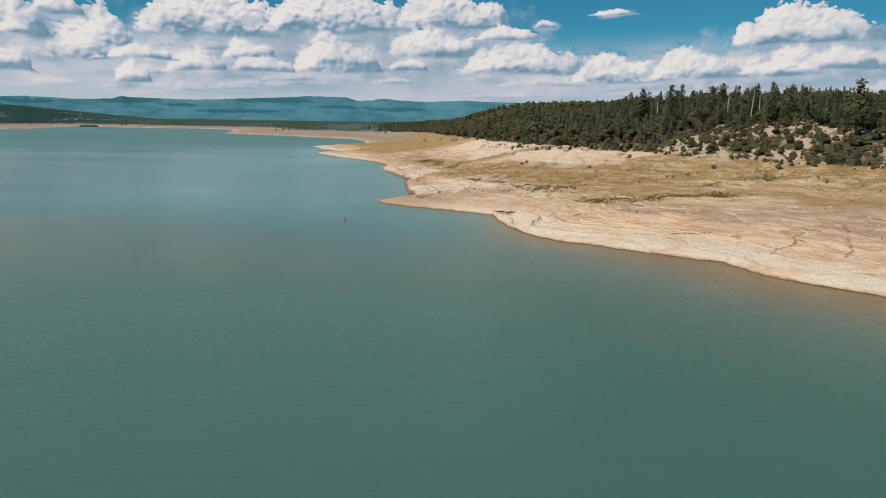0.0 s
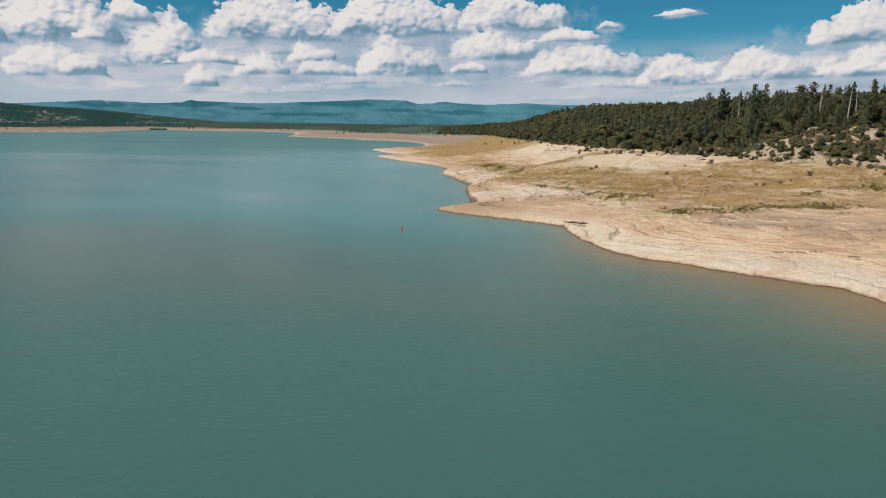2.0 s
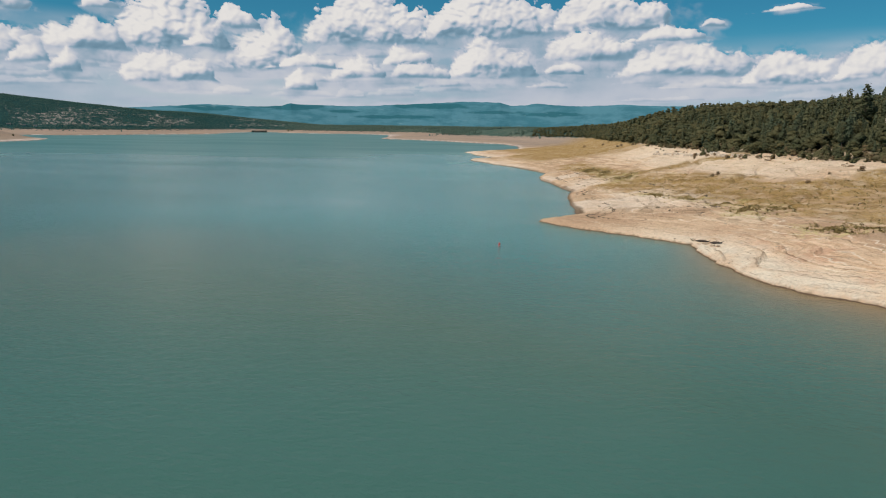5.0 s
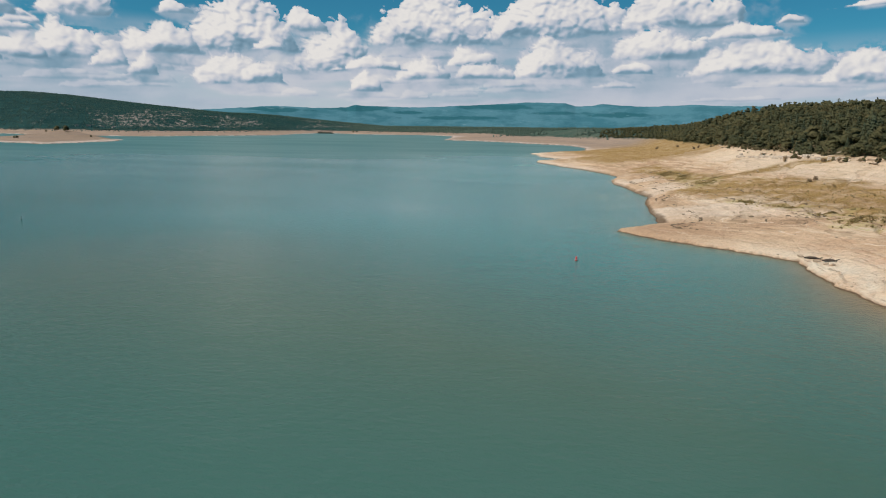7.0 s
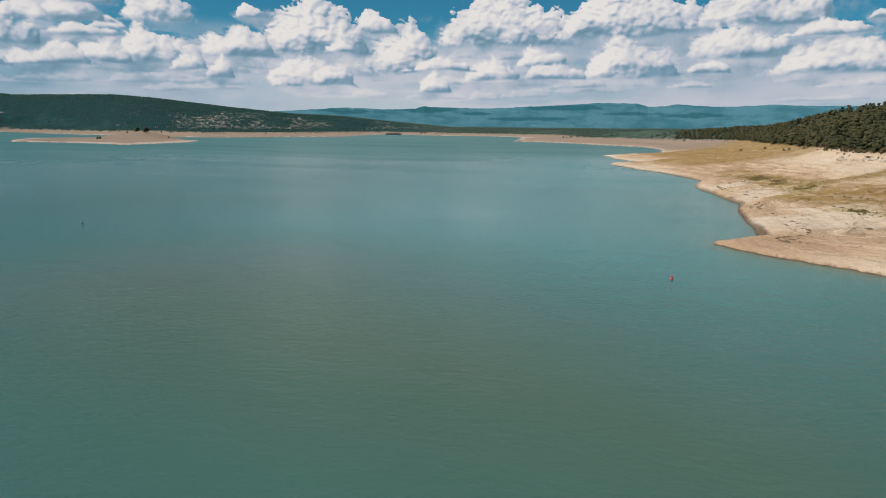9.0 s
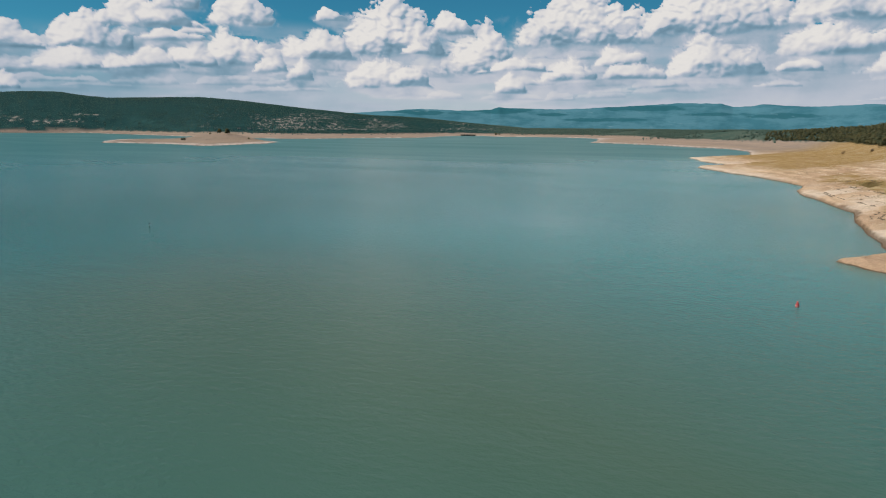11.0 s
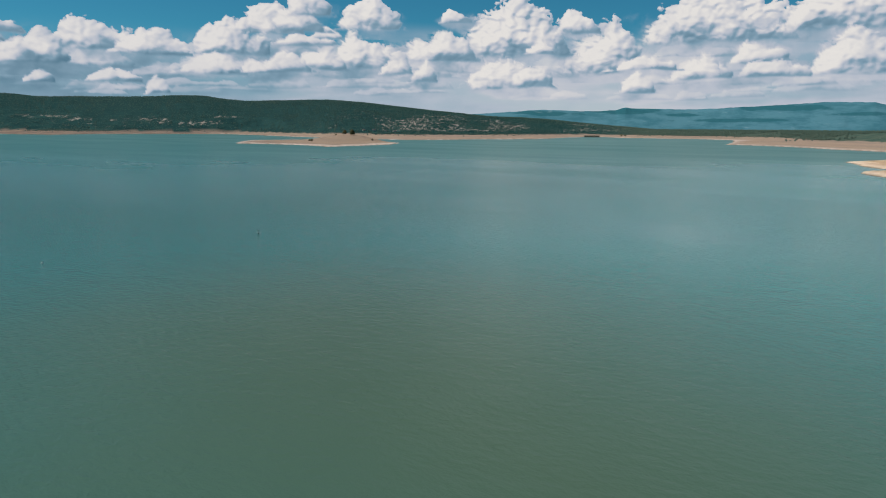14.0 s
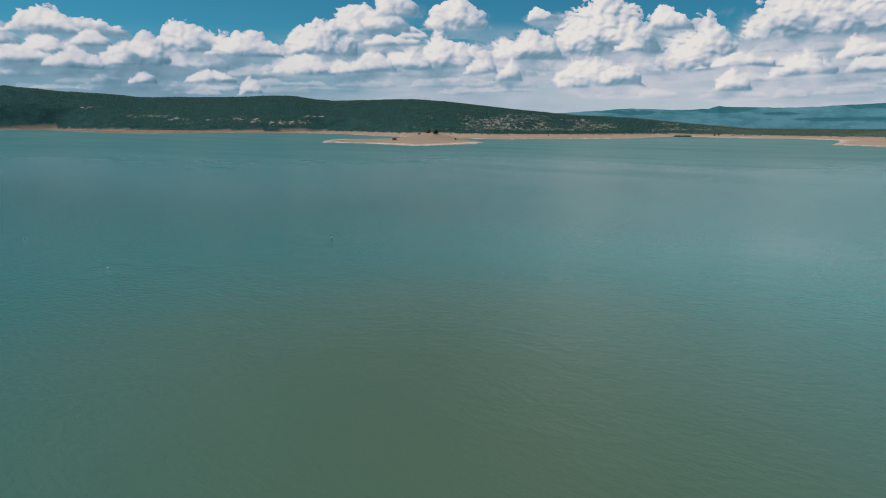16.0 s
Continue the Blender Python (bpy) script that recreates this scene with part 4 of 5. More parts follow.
def sprays(centres, size, gen, flat=0.5, out=None):
    """Small folded leaf clumps, one quad each, round the given centres; out: the way each one faces."""
    n = len(centres)
    if out is None:
        out = gen.normal(size=(n, 3))
    out = out / (np.linalg.norm(out, axis=1)[:, None] + 1e-9) + gen.normal(size=(n, 3)) * 0.42
    out /= np.linalg.norm(out, axis=1)[:, None]
    a = np.cross(out, gen.normal(size=(n, 3)))
    a /= np.linalg.norm(a, axis=1)[:, None] + 1e-9
    b = np.cross(out, a)
    s = (size * gen.uniform(0.6, 1.25, n))[:, None]
    fold = out * s * gen.uniform(-0.3, 0.1, n)[:, None]
    v = np.stack([centres - a * s, centres - b * s * 0.75 + fold, centres + a * s, centres + b * s * 0.75 + fold * 0.5], 1)
    return v.reshape(-1, 3), np.arange(4 * n).reshape(n, 4)


def outward(pts, middle=0.45, lift=0.35):
    """Directions away from a crown's axis and a little upwards."""
    return np.column_stack([pts[:, 0], pts[:, 1], (pts[:, 2] - middle) * 0.6]) / 0.2 + (0, 0, lift)


def crown_normals(v, middle=0.4, grain=0.3):
    """Shading directions that follow the crown as a whole, roughened by each clump's own tilt."""
    q = v.reshape(-1, 4, 3)
    own = np.cross(q[:, 2] - q[:, 0], q[:, 3] - q[:, 1])
    own = np.repeat(own / (np.linalg.norm(own, axis=1)[:, None] + 1e-9), 4, axis=0)
    whole = (v - (0, 0, middle)) * (1.0, 1.0, 0.75)
    whole = whole / (np.linalg.norm(whole, axis=1)[:, None] + 1e-9) + (0, 0, 0.22)
    n = whole + grain * own
    return n / (np.linalg.norm(n, axis=1)[:, None] + 1e-9)


def conifer_points(gen, count, thin=0.0):
    """Clump centres of a conifer 1 high, drawn up from whorled boughs."""
    pts = []
    levels = 13
    for k in range(levels):
        u = 0.12 + 0.86 * k / (levels - 1)
        reach = 0.27 * (1 - u) ** 0.82 * gen.uniform(0.75, 1.12) + 0.01
        boughs = int(gen.integers(6, 9))
        start = gen.uniform(0, 6.28)
        for q in range(boughs):
            if gen.uniform() < thin:
                continue
            a = start + q * 6.28 / boughs + gen.uniform(-0.4, 0.4)
            r = reach * gen.uniform(0.6, 1.2)
            for t in np.linspace(0.2, 1, 5):
                pts.append((math.cos(a) * r * t, math.sin(a) * r * t, u - 0.05 * t * t + gen.uniform(-0.012, 0.012)))
    pts = np.array(pts)
    return pts[gen.choice(len(pts), min(count, len(pts)), replace=False)]


def bushy_points(gen, count):
    """Clump centres of a round-headed juniper, pinyon or oak 1 high."""
    pts = []
    lobes = int(gen.integers(5, 9))
    for _ in range(lobes):
        a, rr = gen.uniform(0, 6.28), gen.uniform(0.0, 0.27)
        c = np.array((math.cos(a) * rr, math.sin(a) * rr, gen.uniform(0.24, 0.74)))
        rad = gen.uniform(0.18, 0.29)
        d = gen.normal(size=(max(4, count // lobes), 3))
        d /= np.linalg.norm(d, axis=1)[:, None]
        d[:, 2] = np.where(d[:, 2] < -0.5, -d[:, 2], d[:, 2])
        pts.append(c + d * rad * gen.uniform(0.6, 1.05, len(d))[:, None])
    pts = np.concatenate(pts)
    pts[:, 2] = np.clip(pts[:, 2], 0.06, 1)
    return pts


def tri_sprays(centres, size, gen, out, middle, grain):
    """Leaf clumps as triangles, with the shading directions of the whole crown."""
    v, f = sprays(centres, size, gen, out=out)
    return v, np.concatenate([f[:, [0, 1, 2]], f[:, [0, 2, 3]]]), crown_normals(v, middle, grain)


def lumps(centres, radii, gen, level, middle, squash=0.85):
    """Closed uneven masses of foliage, each an island of its own."""
    ball, tri = BALLS[level]
    vs, fs, ns = [], [], []
    for k, (c, rad) in enumerate(zip(centres, radii)):
        p = ball * gen.uniform(0.55, 1.3, (len(ball), 1)) * (1, 1, squash)
        v = np.asarray(c) + p * rad
        whole = (v - (0, 0, middle)) * (1, 1, 0.75)
        whole = whole / (np.linalg.norm(whole, axis=1)[:, None] + 1e-9)
        nn = 0.75 * ball + 0.45 * whole + 0.38 * gen.normal(size=ball.shape) + (0, 0, 0.10)
        vs.append(v)
        fs.append(tri + k * len(ball))
        ns.append(nn / np.linalg.norm(nn, axis=1)[:, None])
    return np.concatenate(vs), np.concatenate(fs), np.concatenate(ns)


def tiers(gen, count, points, reach0=0.25, low=0.10, power=0.85, thin=0.0):
    """Whorls of drooping boughs as ragged star-shaped skirts, wide below and pointed above."""
    vs, fs, ns, off = [], [], [], 0
    for k in range(count):
        u = low + (0.97 - low) * k / (count - 1)
        reach = (reach0 * (1 - u) ** power + 0.012) * gen.uniform(0.78, 1.15)
        tilt = gen.normal(size=2) * 0.10 * reach
        a = gen.uniform(0, 6.28) + np.arange(2 * points) * math.pi / points + gen.normal(size=2 * points) * 0.12
        r = reach * np.where(np.arange(2 * points) % 2 == 0, gen.uniform(0.70, 1.22, 2 * points), gen.uniform(0.42, 0.62, 2 * points))
        r = np.where(gen.uniform(size=2 * points) < thin, r * 0.45, r)
        z = u - 0.26 * r - 0.035 * (r / reach) ** 2 + gen.normal(size=2 * points) * 0.008
        ring = np.stack([np.cos(a) * r + tilt[0], np.sin(a) * r + tilt[1], z], 1)
        apex = np.array([[0, 0, min(u + 0.085, 1.0)]])
        inner = np.array([[0, 0, u - 0.06]])
        i = np.arange(2 * points)
        j = (i + 1) % (2 * points)
        vs.append(np.concatenate([apex, ring, inner]))
        fs.append(np.concatenate([np.stack([0 * i, i + 1, j + 1], 1), np.stack([0 * i + 2 * points + 1, j + 1, i + 1], 1)]) + off)
        nn = np.concatenate([[[0, 0, 1.0]], np.stack([np.cos(a), np.sin(a), 0.55 + 0.25 * gen.normal(size=2 * points)], 1), [[0, 0, -0.6]]])
        ns.append(nn / np.linalg.norm(nn, axis=1)[:, None])
        off += 2 * points + 2
    return np.concatenate(vs), np.concatenate(fs), np.concatenate(ns)


def weld(*pieces):
    """Joins (points, triangles, shading directions) sets."""
    v, f = join([(p[0], p[1]) for p in pieces])
    return v, f, np.concatenate([p[2] for p in pieces])


def conifer_crown(seed, count, points, clumps, size, thin=0.0):
    gen = np.random.default_rng(seed)
    pts = conifer_points(gen, clumps, thin)
    return weld(tiers(gen, count, points, gen.uniform(0.19, 0.27), gen.uniform(0.06, 0.18), gen.uniform(0.7, 0.95), thin),
                tri_sprays(pts, size * (1.15 - 0.72 * pts[:, 2]), gen, outward(pts, 0.3, 0.6), 0.25, 0.45))


def bushy_crown(seed, lobes, level, clumps, size):
    gen = np.random.default_rng(seed)
    cs, rs = [(0, 0, 0.40)], [0.26]
    for k in range(lobes):
        a, rr = 6.28 * k / lobes + gen.uniform(-0.5, 0.5), gen.uniform(0.10, 0.27)
        zc = gen.uniform(0.22, 0.55)
        cs.append((math.cos(a) * rr, math.sin(a) * rr, zc))
        rs.append(gen.uniform(0.10, 0.19))
    for k in range(max(2, lobes // 2)):
        cs.append((gen.uniform(-0.14, 0.14), gen.uniform(-0.14, 0.14), gen.uniform(0.60, 0.80)))
        rs.append(gen.uniform(0.12, 0.20))
    around = []
    for c, rad in zip(cs, rs):
        d = gen.normal(size=(max(3, clumps // len(cs)), 3))
        d /= np.linalg.norm(d, axis=1)[:, None]
        around.append(np.asarray(c) + d * rad * gen.uniform(0.85, 1.15, (len(d), 1)))
    pts = np.concatenate(around)
    pts[:, 2] = np.clip(pts[:, 2], 0.05, 1.05)
    return weld(lumps(cs, rs, gen, level, 0.30), tri_sprays(pts, size, gen, outward(pts, 0.3, 0.5), 0.30, 0.45))


def crown_part(crown, mat, root):
    v, f, nn = crown
    put("crown", mesh_from("crown", v, f, dict(single=np.ones(len(v))), normals=nn), mat, root)


def make_conifer(seed, thin=0.0):
    gen = np.random.default_rng(seed)
    root = tagged(new("pine_tree"), "tall dark green conifer on the wooded hillside", "tree", group="trees on the hill")
    put("trunk", mesh_from("trunk", *ribbon_tube((0, 0, -0.05), (gen.uniform(-0.02, 0.02), 0, 0.95), 0.02, 0.003)), BARK, root)
    crown_part(conifer_crown(seed, 13, 9, 420, 0.032, thin), PINE, root)
    return root


def make_bushy(seed):
    gen = np.random.default_rng(seed)
    root = tagged(new("juniper_tree"), "rounded olive-green juniper or scrub oak on dry ground", "tree", group="trees on the hill")
    pieces = [ribbon_tube((0, 0, -0.06), (0.02, 0.0, 0.4), 0.035, 0.018)]
    for _ in range(4):
        a = gen.uniform(0, 6.28)
        pieces.append(ribbon_tube((0.01, 0, 0.22), (math.cos(a) * 0.24, math.sin(a) * 0.24, gen.uniform(0.5, 0.75)), 0.018, 0.006, 5))
    put("trunk", mesh_from("trunk", *join(pieces)), BARK, root)
    crown_part(bushy_crown(seed, 10, 1, 620, 0.040), OAK, root)
    return root


def ragged_crown(seed, n, per, size, swell=1.0):
    """Foliage in separate clumps along the trunk, wider and narrower by turns; also the clumps' centres."""
    gen = np.random.default_rng(seed + 50)
    low = gen.uniform(0.14, 0.32)
    girth = gen.uniform(0.85, 1.35)
    cs, rs = [(0, 0, 0.965)], [0.028]
    for k in range(n):
        u = low + (0.95 - low) * ((k + gen.uniform(0, 1)) / n)
        a = k * 2.4 + gen.uniform(-0.6, 0.6)
        rr = girth * gen.uniform(0.2, 1.0) ** 0.7 * (0.150 * (1 - u) ** 0.6 + 0.020) * (0.72 + 0.4 * math.sin(u * 17 + seed) ** 2)
        cs.append((math.cos(a) * rr, math.sin(a) * rr, u))
        rs.append(swell * (0.036 * (1 - u) ** 0.5 + 0.014) * gen.uniform(0.7, 1.3))
    pts = np.concatenate([np.asarray(c) + gen.normal(size=(per, 3)) * r * (1.0, 1.0, 0.5) for c, r in zip(cs, rs)])
    return cs, weld(lumps(cs, rs, gen, 1, 0.5, 0.55), tri_sprays(pts, size, gen, outward(pts, 0.5, 0.7), 0.5, 0.6))


def make_ponderosa(seed):
    """A tall old pine: a bare lower trunk and a ragged crown of separate plates."""
    root = tagged(new("ponderosa_pine"), "tall old pine with a ragged crown above a bare trunk", "tree", group="tall pines on the hill")
    put("trunk", mesh_from("trunk", *ribbon_tube((0, 0, -0.03), (0.01, 0, 0.97), 0.017, 0.004, 8)), BARK, root)
    cs, crown = ragged_crown(seed, 64, 9, 0.021)
    limbs = [ribbon_tube((0, 0, c[2] - 0.02), c, 0.005, 0.002, 4) for c in cs[::2]]
    put("limbs", mesh_from("limbs", *join(limbs)), BARK, root)
    crown_part(crown, PINE, root)
    return root


def build_tall_pines():
    spots = [(168.5, 289.5, 25.0), (179, 301, 16), (161, 350, 21), (173, 355, 18.5), (159, 367, 16.5), (150, 398, 19), (160, 410, 19),
             (133.5, 419, 23), (144, 432, 19.5), (121, 433, 21.5), (115.5, 440, 20), (107, 437, 17.5), (100, 459, 15.5), (178, 336, 13), (185, 366, 15),
             (142, 406, 19), (158, 389, 15.5)]
    kinds = [make_ponderosa(360 + k) for k in range(5)]
    first = []
    for i, (x, y, size) in enumerate(spots):
        m = placed(x, y, ground_z(x, y) - 0.2, size, 1.0 + 0.25 * math.sin(i * 2.3), i * 1.7)
        if i >= 5:
            copy_thing(kinds[i % 5], m)
        else:
            first.append(m)
    for k, m in zip(kinds, first):
        k.matrix_world = m


def placed(x, y, z, size, squat, turn):
    return Matrix.Translation((x, y, z)) @ Matrix.Rotation(turn, 4, "Z") @ Matrix.Diagonal((size * squat, size * squat, size, 1))


def scatter(n, x0, x1, y0, y1, gen):
    return gen.uniform(x0, x1, n), gen.uniform(y0, y1, n)


def build_forest():
    gen = np.random.default_rng(11)
    x, y = scatter(46000, -130, 620, 180, 1500, gen)
    s, si = shore(x, y)
    z = height(x, y, s, si)
    r = np.hypot(x - ORIGIN[0], y - ORIGIN[1])
    az = np.degrees(np.arctan2(-(x - ORIGIN[0]), y - ORIGIN[1]))
    limit = wood_limit(x, y, r)
    clear = fbm(x / 13, y / 13, 3, 107) + 0.13 * smooth(350, 250, y) * smooth(34, 24, z) - 0.2 * smooth(370, 430, y)
    ok = (z > limit - 0.2) & (s > 25) & (clear < 0.67) & (az > -44) & (az < 20)
    x, y, z, r = x[ok], y[ok], z[ok], r[ok]
    crest = np.interp(y, [p[1] for p in RIDGE], [p[0] for p in RIDGE])
    front = x < crest + 38
    x, y, z, r = x[front], y[front], z[front], r[front]
    # thin out to a natural spacing
    order = np.argsort(r)
    taken, cells = [], set()
    for i in order:
        gap = 4.9 if r[i] < 700 else 6.0
        key = (int(x[i] // gap), int(y[i] // gap))
        if key in cells:
            continue
        cells.add(key)
        taken.append(i)
    x, y, z, r = x[taken], y[taken], z[taken], r[taken]
    apron = smooth(372, 335, y) * smooth(35, 27, z)
    stay = gen.uniform(size=len(x)) > 0.62 * apron
    x, y, z, r, apron = x[stay], y[stay], z[stay], r[stay], apron[stay]
    tallness = smooth(600, 420, y) * smooth(20.5, 25, z) * (1 - 0.7 * apron) * (1 - 0.65 * smooth(165, 225, x))
    is_pine = gen.uniform(size=len(x)) < 0.07 + 0.50 * tallness + 0.05 * smooth(800, 500, y)
    size = np.where(is_pine, gen.uniform(5.2, 8.5, len(x)) + 9 * tallness * gen.uniform(0, 1, len(x)) ** 1.8, gen.uniform(3.6, 7.2, len(x)) + 4.5 * tallness * gen.uniform(0, 1, len(x)))
    size = size * (1 - 0.38 * apron * np.where(is_pine, 0.4, 1.0))
    turn = gen.uniform(0, 6.28, len(x))
    squat = gen.uniform(0.95, 1.4, len(x)) * np.where(is_pine, 1.0, 1.0 - 0.22 * tallness)
    pines = [make_conifer(300 + k, 0.12 * k) for k in range(4)] + [make_ponderosa(310 + k) for k in range(3)]
    for t in pines[4:]:
        tagged(t, "dark green pine with a ragged open crown", "tree", group="trees on the hill")
    bushes = [make_bushy(320 + k) for k in range(5)]
    used = {}
    count = min(len(x), 300)
    for i in range(count):
        kinds = pines if is_pine[i] else bushes
        k = int(gen.integers(len(kinds)))
        m = placed(x[i], y[i], z[i] - 0.1, size[i], squat[i] * (1.0 if is_pine[i] else 1.15), turn[i])
        if (is_pine[i], k) in used:
            copy_thing(kinds[k], m)
        else:
            used[(is_pine[i], k)] = m
    for (p, k), m in used.items():
        (pines if p else bushes)[k].matrix_world = m
    # the rest of the wood
    for mat, want, name in ((PINE, True, "conifer_wood"), (OAK, False, "scrub_wood")):
        vs, fs, ts, ns, off = [], [], [], [], 0
        if want:
            stock = [[ragged_crown(530 + k, *rag)[1] if k % 2 else conifer_crown(500 + k, *how) for k in range(7)]
                     for how, rag in (((10, 7, 80, 0.046), (24, 4, 0.036, 1.7)), ((9, 6, 40, 0.06), (16, 4, 0.045, 2.0)), ((7, 5, 12, 0.09), (8, 3, 0.07, 2.8)))]
        else:
            stock = [[bushy_crown(540 + k, *how) for k in range(7)] for how in ((8, 1, 200, 0.052), (6, 1, 90, 0.066), (4, 1, 24, 0.10))]
        for i in range(count, len(x)):
            if is_pine[i] != want:
                continue
            v, f, nn = stock[0 if r[i] < 430 else 1 if r[i] < 650 else 2][i % 7]
            c, sn = math.cos(turn[i]), math.sin(turn[i])
            w = size[i] * squat[i] * (1.0 if want else 1.2)
            vs.append(np.stack([(v[:, 0] * c - v[:, 1] * sn) * w + x[i], (v[:, 0] * sn + v[:, 1] * c) * w + y[i], v[:, 2] * size[i] + z[i] - 0.2], 1))
            fs.append(f + off)
            ts.append(np.full(len(v), gen.uniform()))
            ns.append(np.stack([nn[:, 0] * c - nn[:, 1] * sn, nn[:, 0] * sn + nn[:, 1] * c, nn[:, 2]], 1))
            off += len(v)
        ob = put(name, mesh_from(name, np.concatenate(vs), np.concatenate(fs), dict(tone=np.concatenate(ts)), normals=np.concatenate(ns)), mat)
        tagged(ob, "dense dark green wood covering the far hillside", "forest", kind="stuff")


def build_far_scrub():
    """Single dots of trees on the plain and on the mesa across the water."""
    gen = np.random.default_rng(12)
    n = 200000
    az = gen.uniform(-12, 84, n)
    r = np.sqrt(gen.uniform(1250 ** 2, 4600 ** 2, n))
    x = ORIGIN[0] - np.sin(np.radians(az)) * r
    y = ORIGIN[1] + np.cos(np.radians(az)) * r
    s, si = shore(x, y)
    z = height(x, y, s, si)
    limit = wood_limit(x, y, r)
    clump = fbm(x / 70, y / 70, 3, 131)
    plain = smooth(28, 23, az)
    open_land = plain * (fbm(x / 260, y / 160, 3, 133) + gen.uniform(-0.08, 0.08, n) > 0.56)
    ok = (z > limit - 5.0 * gen.uniform(size=n) ** 4) & (si < 0) & (s > 20) & (open_land < 0.5) & ((plain < 0.5) | (clump + gen.uniform(-0.15, 0.15, n) > 0.36)) & ((plain > 0.5) | (r < 3200) | (gen.uniform(size=n) < 0.7))
    ok &= ~((r < 1500) & (x > np.interp(y, [p[1] for p in RIDGE], [p[0] for p in RIDGE]) + 120))
    x, y, z, r, az, plain = x[ok][:52000], y[ok][:52000], z[ok][:52000], r[ok][:52000], az[ok][:52000], plain[ok][:52000]
    ball, tri = BLUNT
    vs, fs = [], []
    size = (1.3 + 2.0 * gen.uniform(0, 1, len(x)) ** 1.6) * (1 + 0.15 * plain)
    # paler on the plain, with the haze put into the tone
    tone = np.clip(plain * 0.75 + gen.uniform(0, 0.6, len(x)), 0, 1)
    shapes = [ball * gen.uniform(0.7, 1.25, (len(ball), 1)) for _ in range(9)]
    for i in range(len(x)):
        vs.append(shapes[i % 9] * (size[i], size[i], size[i] * 1.05) + (x[i], y[i], z[i] + size[i] * 0.6))
        fs.append(tri + i * len(ball))
    lean = ball * 0.55 + (0, 0, 0.8)
    ob = put("far_scrub", mesh_from("far_scrub", np.concatenate(vs), np.concatenate(fs), dict(tone=np.repeat(tone, len(ball))), normals=np.tile(lean / np.linalg.norm(lean, axis=1)[:, None], (len(x), 1))), HAZED_LEAF)
    tagged(ob, "scattered dark junipers on the slopes across the lake", "trees", kind="stuff")


build_forest()
build_far_scrub()


# ---- things along the near bank and on the water ----
def part(name, v, f, mat, parent, label="", flat=False):
    return put(name, mesh_from(name, v, f, smooth_shade=not flat), mat, parent, label)


def lathe(profile, sides=16):
    """A turned body from (radius, height) pairs."""
    a = np.arange(sides) * 2 * math.pi / sides
    v = np.concatenate([np.stack([np.cos(a) * r, np.sin(a) * r, np.full(sides, h)], 1) for r, h in profile])
    f = []
    for k in range(len(profile) - 1):
        for i in range(sides):
            j = (i + 1) % sides
            f.append((k * sides + i, k * sides + j, (k + 1) * sides + j, (k + 1) * sides + i))
    return v, np.array(f)


def paint(name, colour, rough=0.45):
    c2 = tuple(0.75 * k for k in colour)
    return plain_material(name, colour, c2, 2.5, rough, 0.004)


RED, WHITE, DARKGREEN, STEEL = paint("red_paint", (0.62, 0.075, 0.065)), paint("white_paint", (0.78, 0.78, 0.76)), paint("dark_green_paint", (0.02, 0.06, 0.045)), paint("dull_steel", (0.22, 0.23, 0.24))
ROOF, WALL = paint("dark_roofing", (0.10, 0.095, 0.09), 0.8), paint("pale_wall", (0.62, 0.58, 0.52), 0.8)


def ground_z(x, y):
    return float(np.maximum(height(np.array([float(x)]), np.array([float(y)])), 0)[0])


def red_buoy(x, y):
    root = tagged(new("channel_buoy"), "red cone-topped channel buoy floating on the water", "buoy")
    root.location = (x, y, 0)
    root.scale = (0.6, 0.6, 0.6)
    body = part("float_body", *lathe([(0.02, -0.3), (0.5, -0.28), (0.52, 0.0), (0.50, 0.62), (0.46, 0.68)]), RED, root)
    cone = part("cone_top", *lathe([(0.46, 0.684), (0.36, 0.95), (0.12, 1.62), (0.01, 1.7)]), RED, root)
    part("band", *lathe([(0.525, 0.30), (0.53, 0.32), (0.53, 0.40), (0.525, 0.42)]), WHITE, body, "narrow pale band")
    part("lifting_eye", *lathe([(0.05, 1.66), (0.07, 1.72), (0.05, 1.8), (0.01, 1.82)], 8), STEEL, cone)


def marker_post(x, y):
    root = tagged(new("marker_buoy"), "slim dark marker buoy with a white side panel", "buoy")
    root.location = (x, y, 0)
    root.scale = (0.8, 0.8, 0.8)
    part("float_collar", *lathe([(0.02, -0.25), (0.36, -0.2), (0.40, 0.0), (0.34, 0.16), (0.16, 0.2)]), DARKGREEN, root)
    post = part("post", *lathe([(0.17, 0.17), (0.17, 1.25), (0.14, 1.36), (0.01, 1.38)]), DARKGREEN, root)
    part("panel", *lathe([(0.176, 0.55), (0.18, 0.57), (0.18, 1.0), (0.176, 1.02)]), WHITE, post, "white panel round the post")


def white_float(x, y):
    root = tagged(new("mooring_float"), "small round white float on the lake", "float")
    root.location = (x, y, 0)
    ball = part("ball", *lathe([(0.01, -0.2), (0.2, -0.12), (0.27, 0.05), (0.2, 0.24), (0.06, 0.3)], 12), WHITE, root)
    part("ring", *lathe([(0.06, 0.29), (0.07, 0.33), (0.05, 0.37), (0.01, 0.38)], 8), STEEL, ball)


red_buoy(-30.5, 218.4)
marker_post(-197.7, 224.2)
white_float(-197.4, 169.1)
white_float(-250.3, 167.5)


def boulder_shape(gen, level=1):
    v, f = BALLS[level]
    p = v * gen.uniform(0.62, 1.2, (len(v), 1)) * np.array([1.0, 0.75, 0.5])
    return p, f


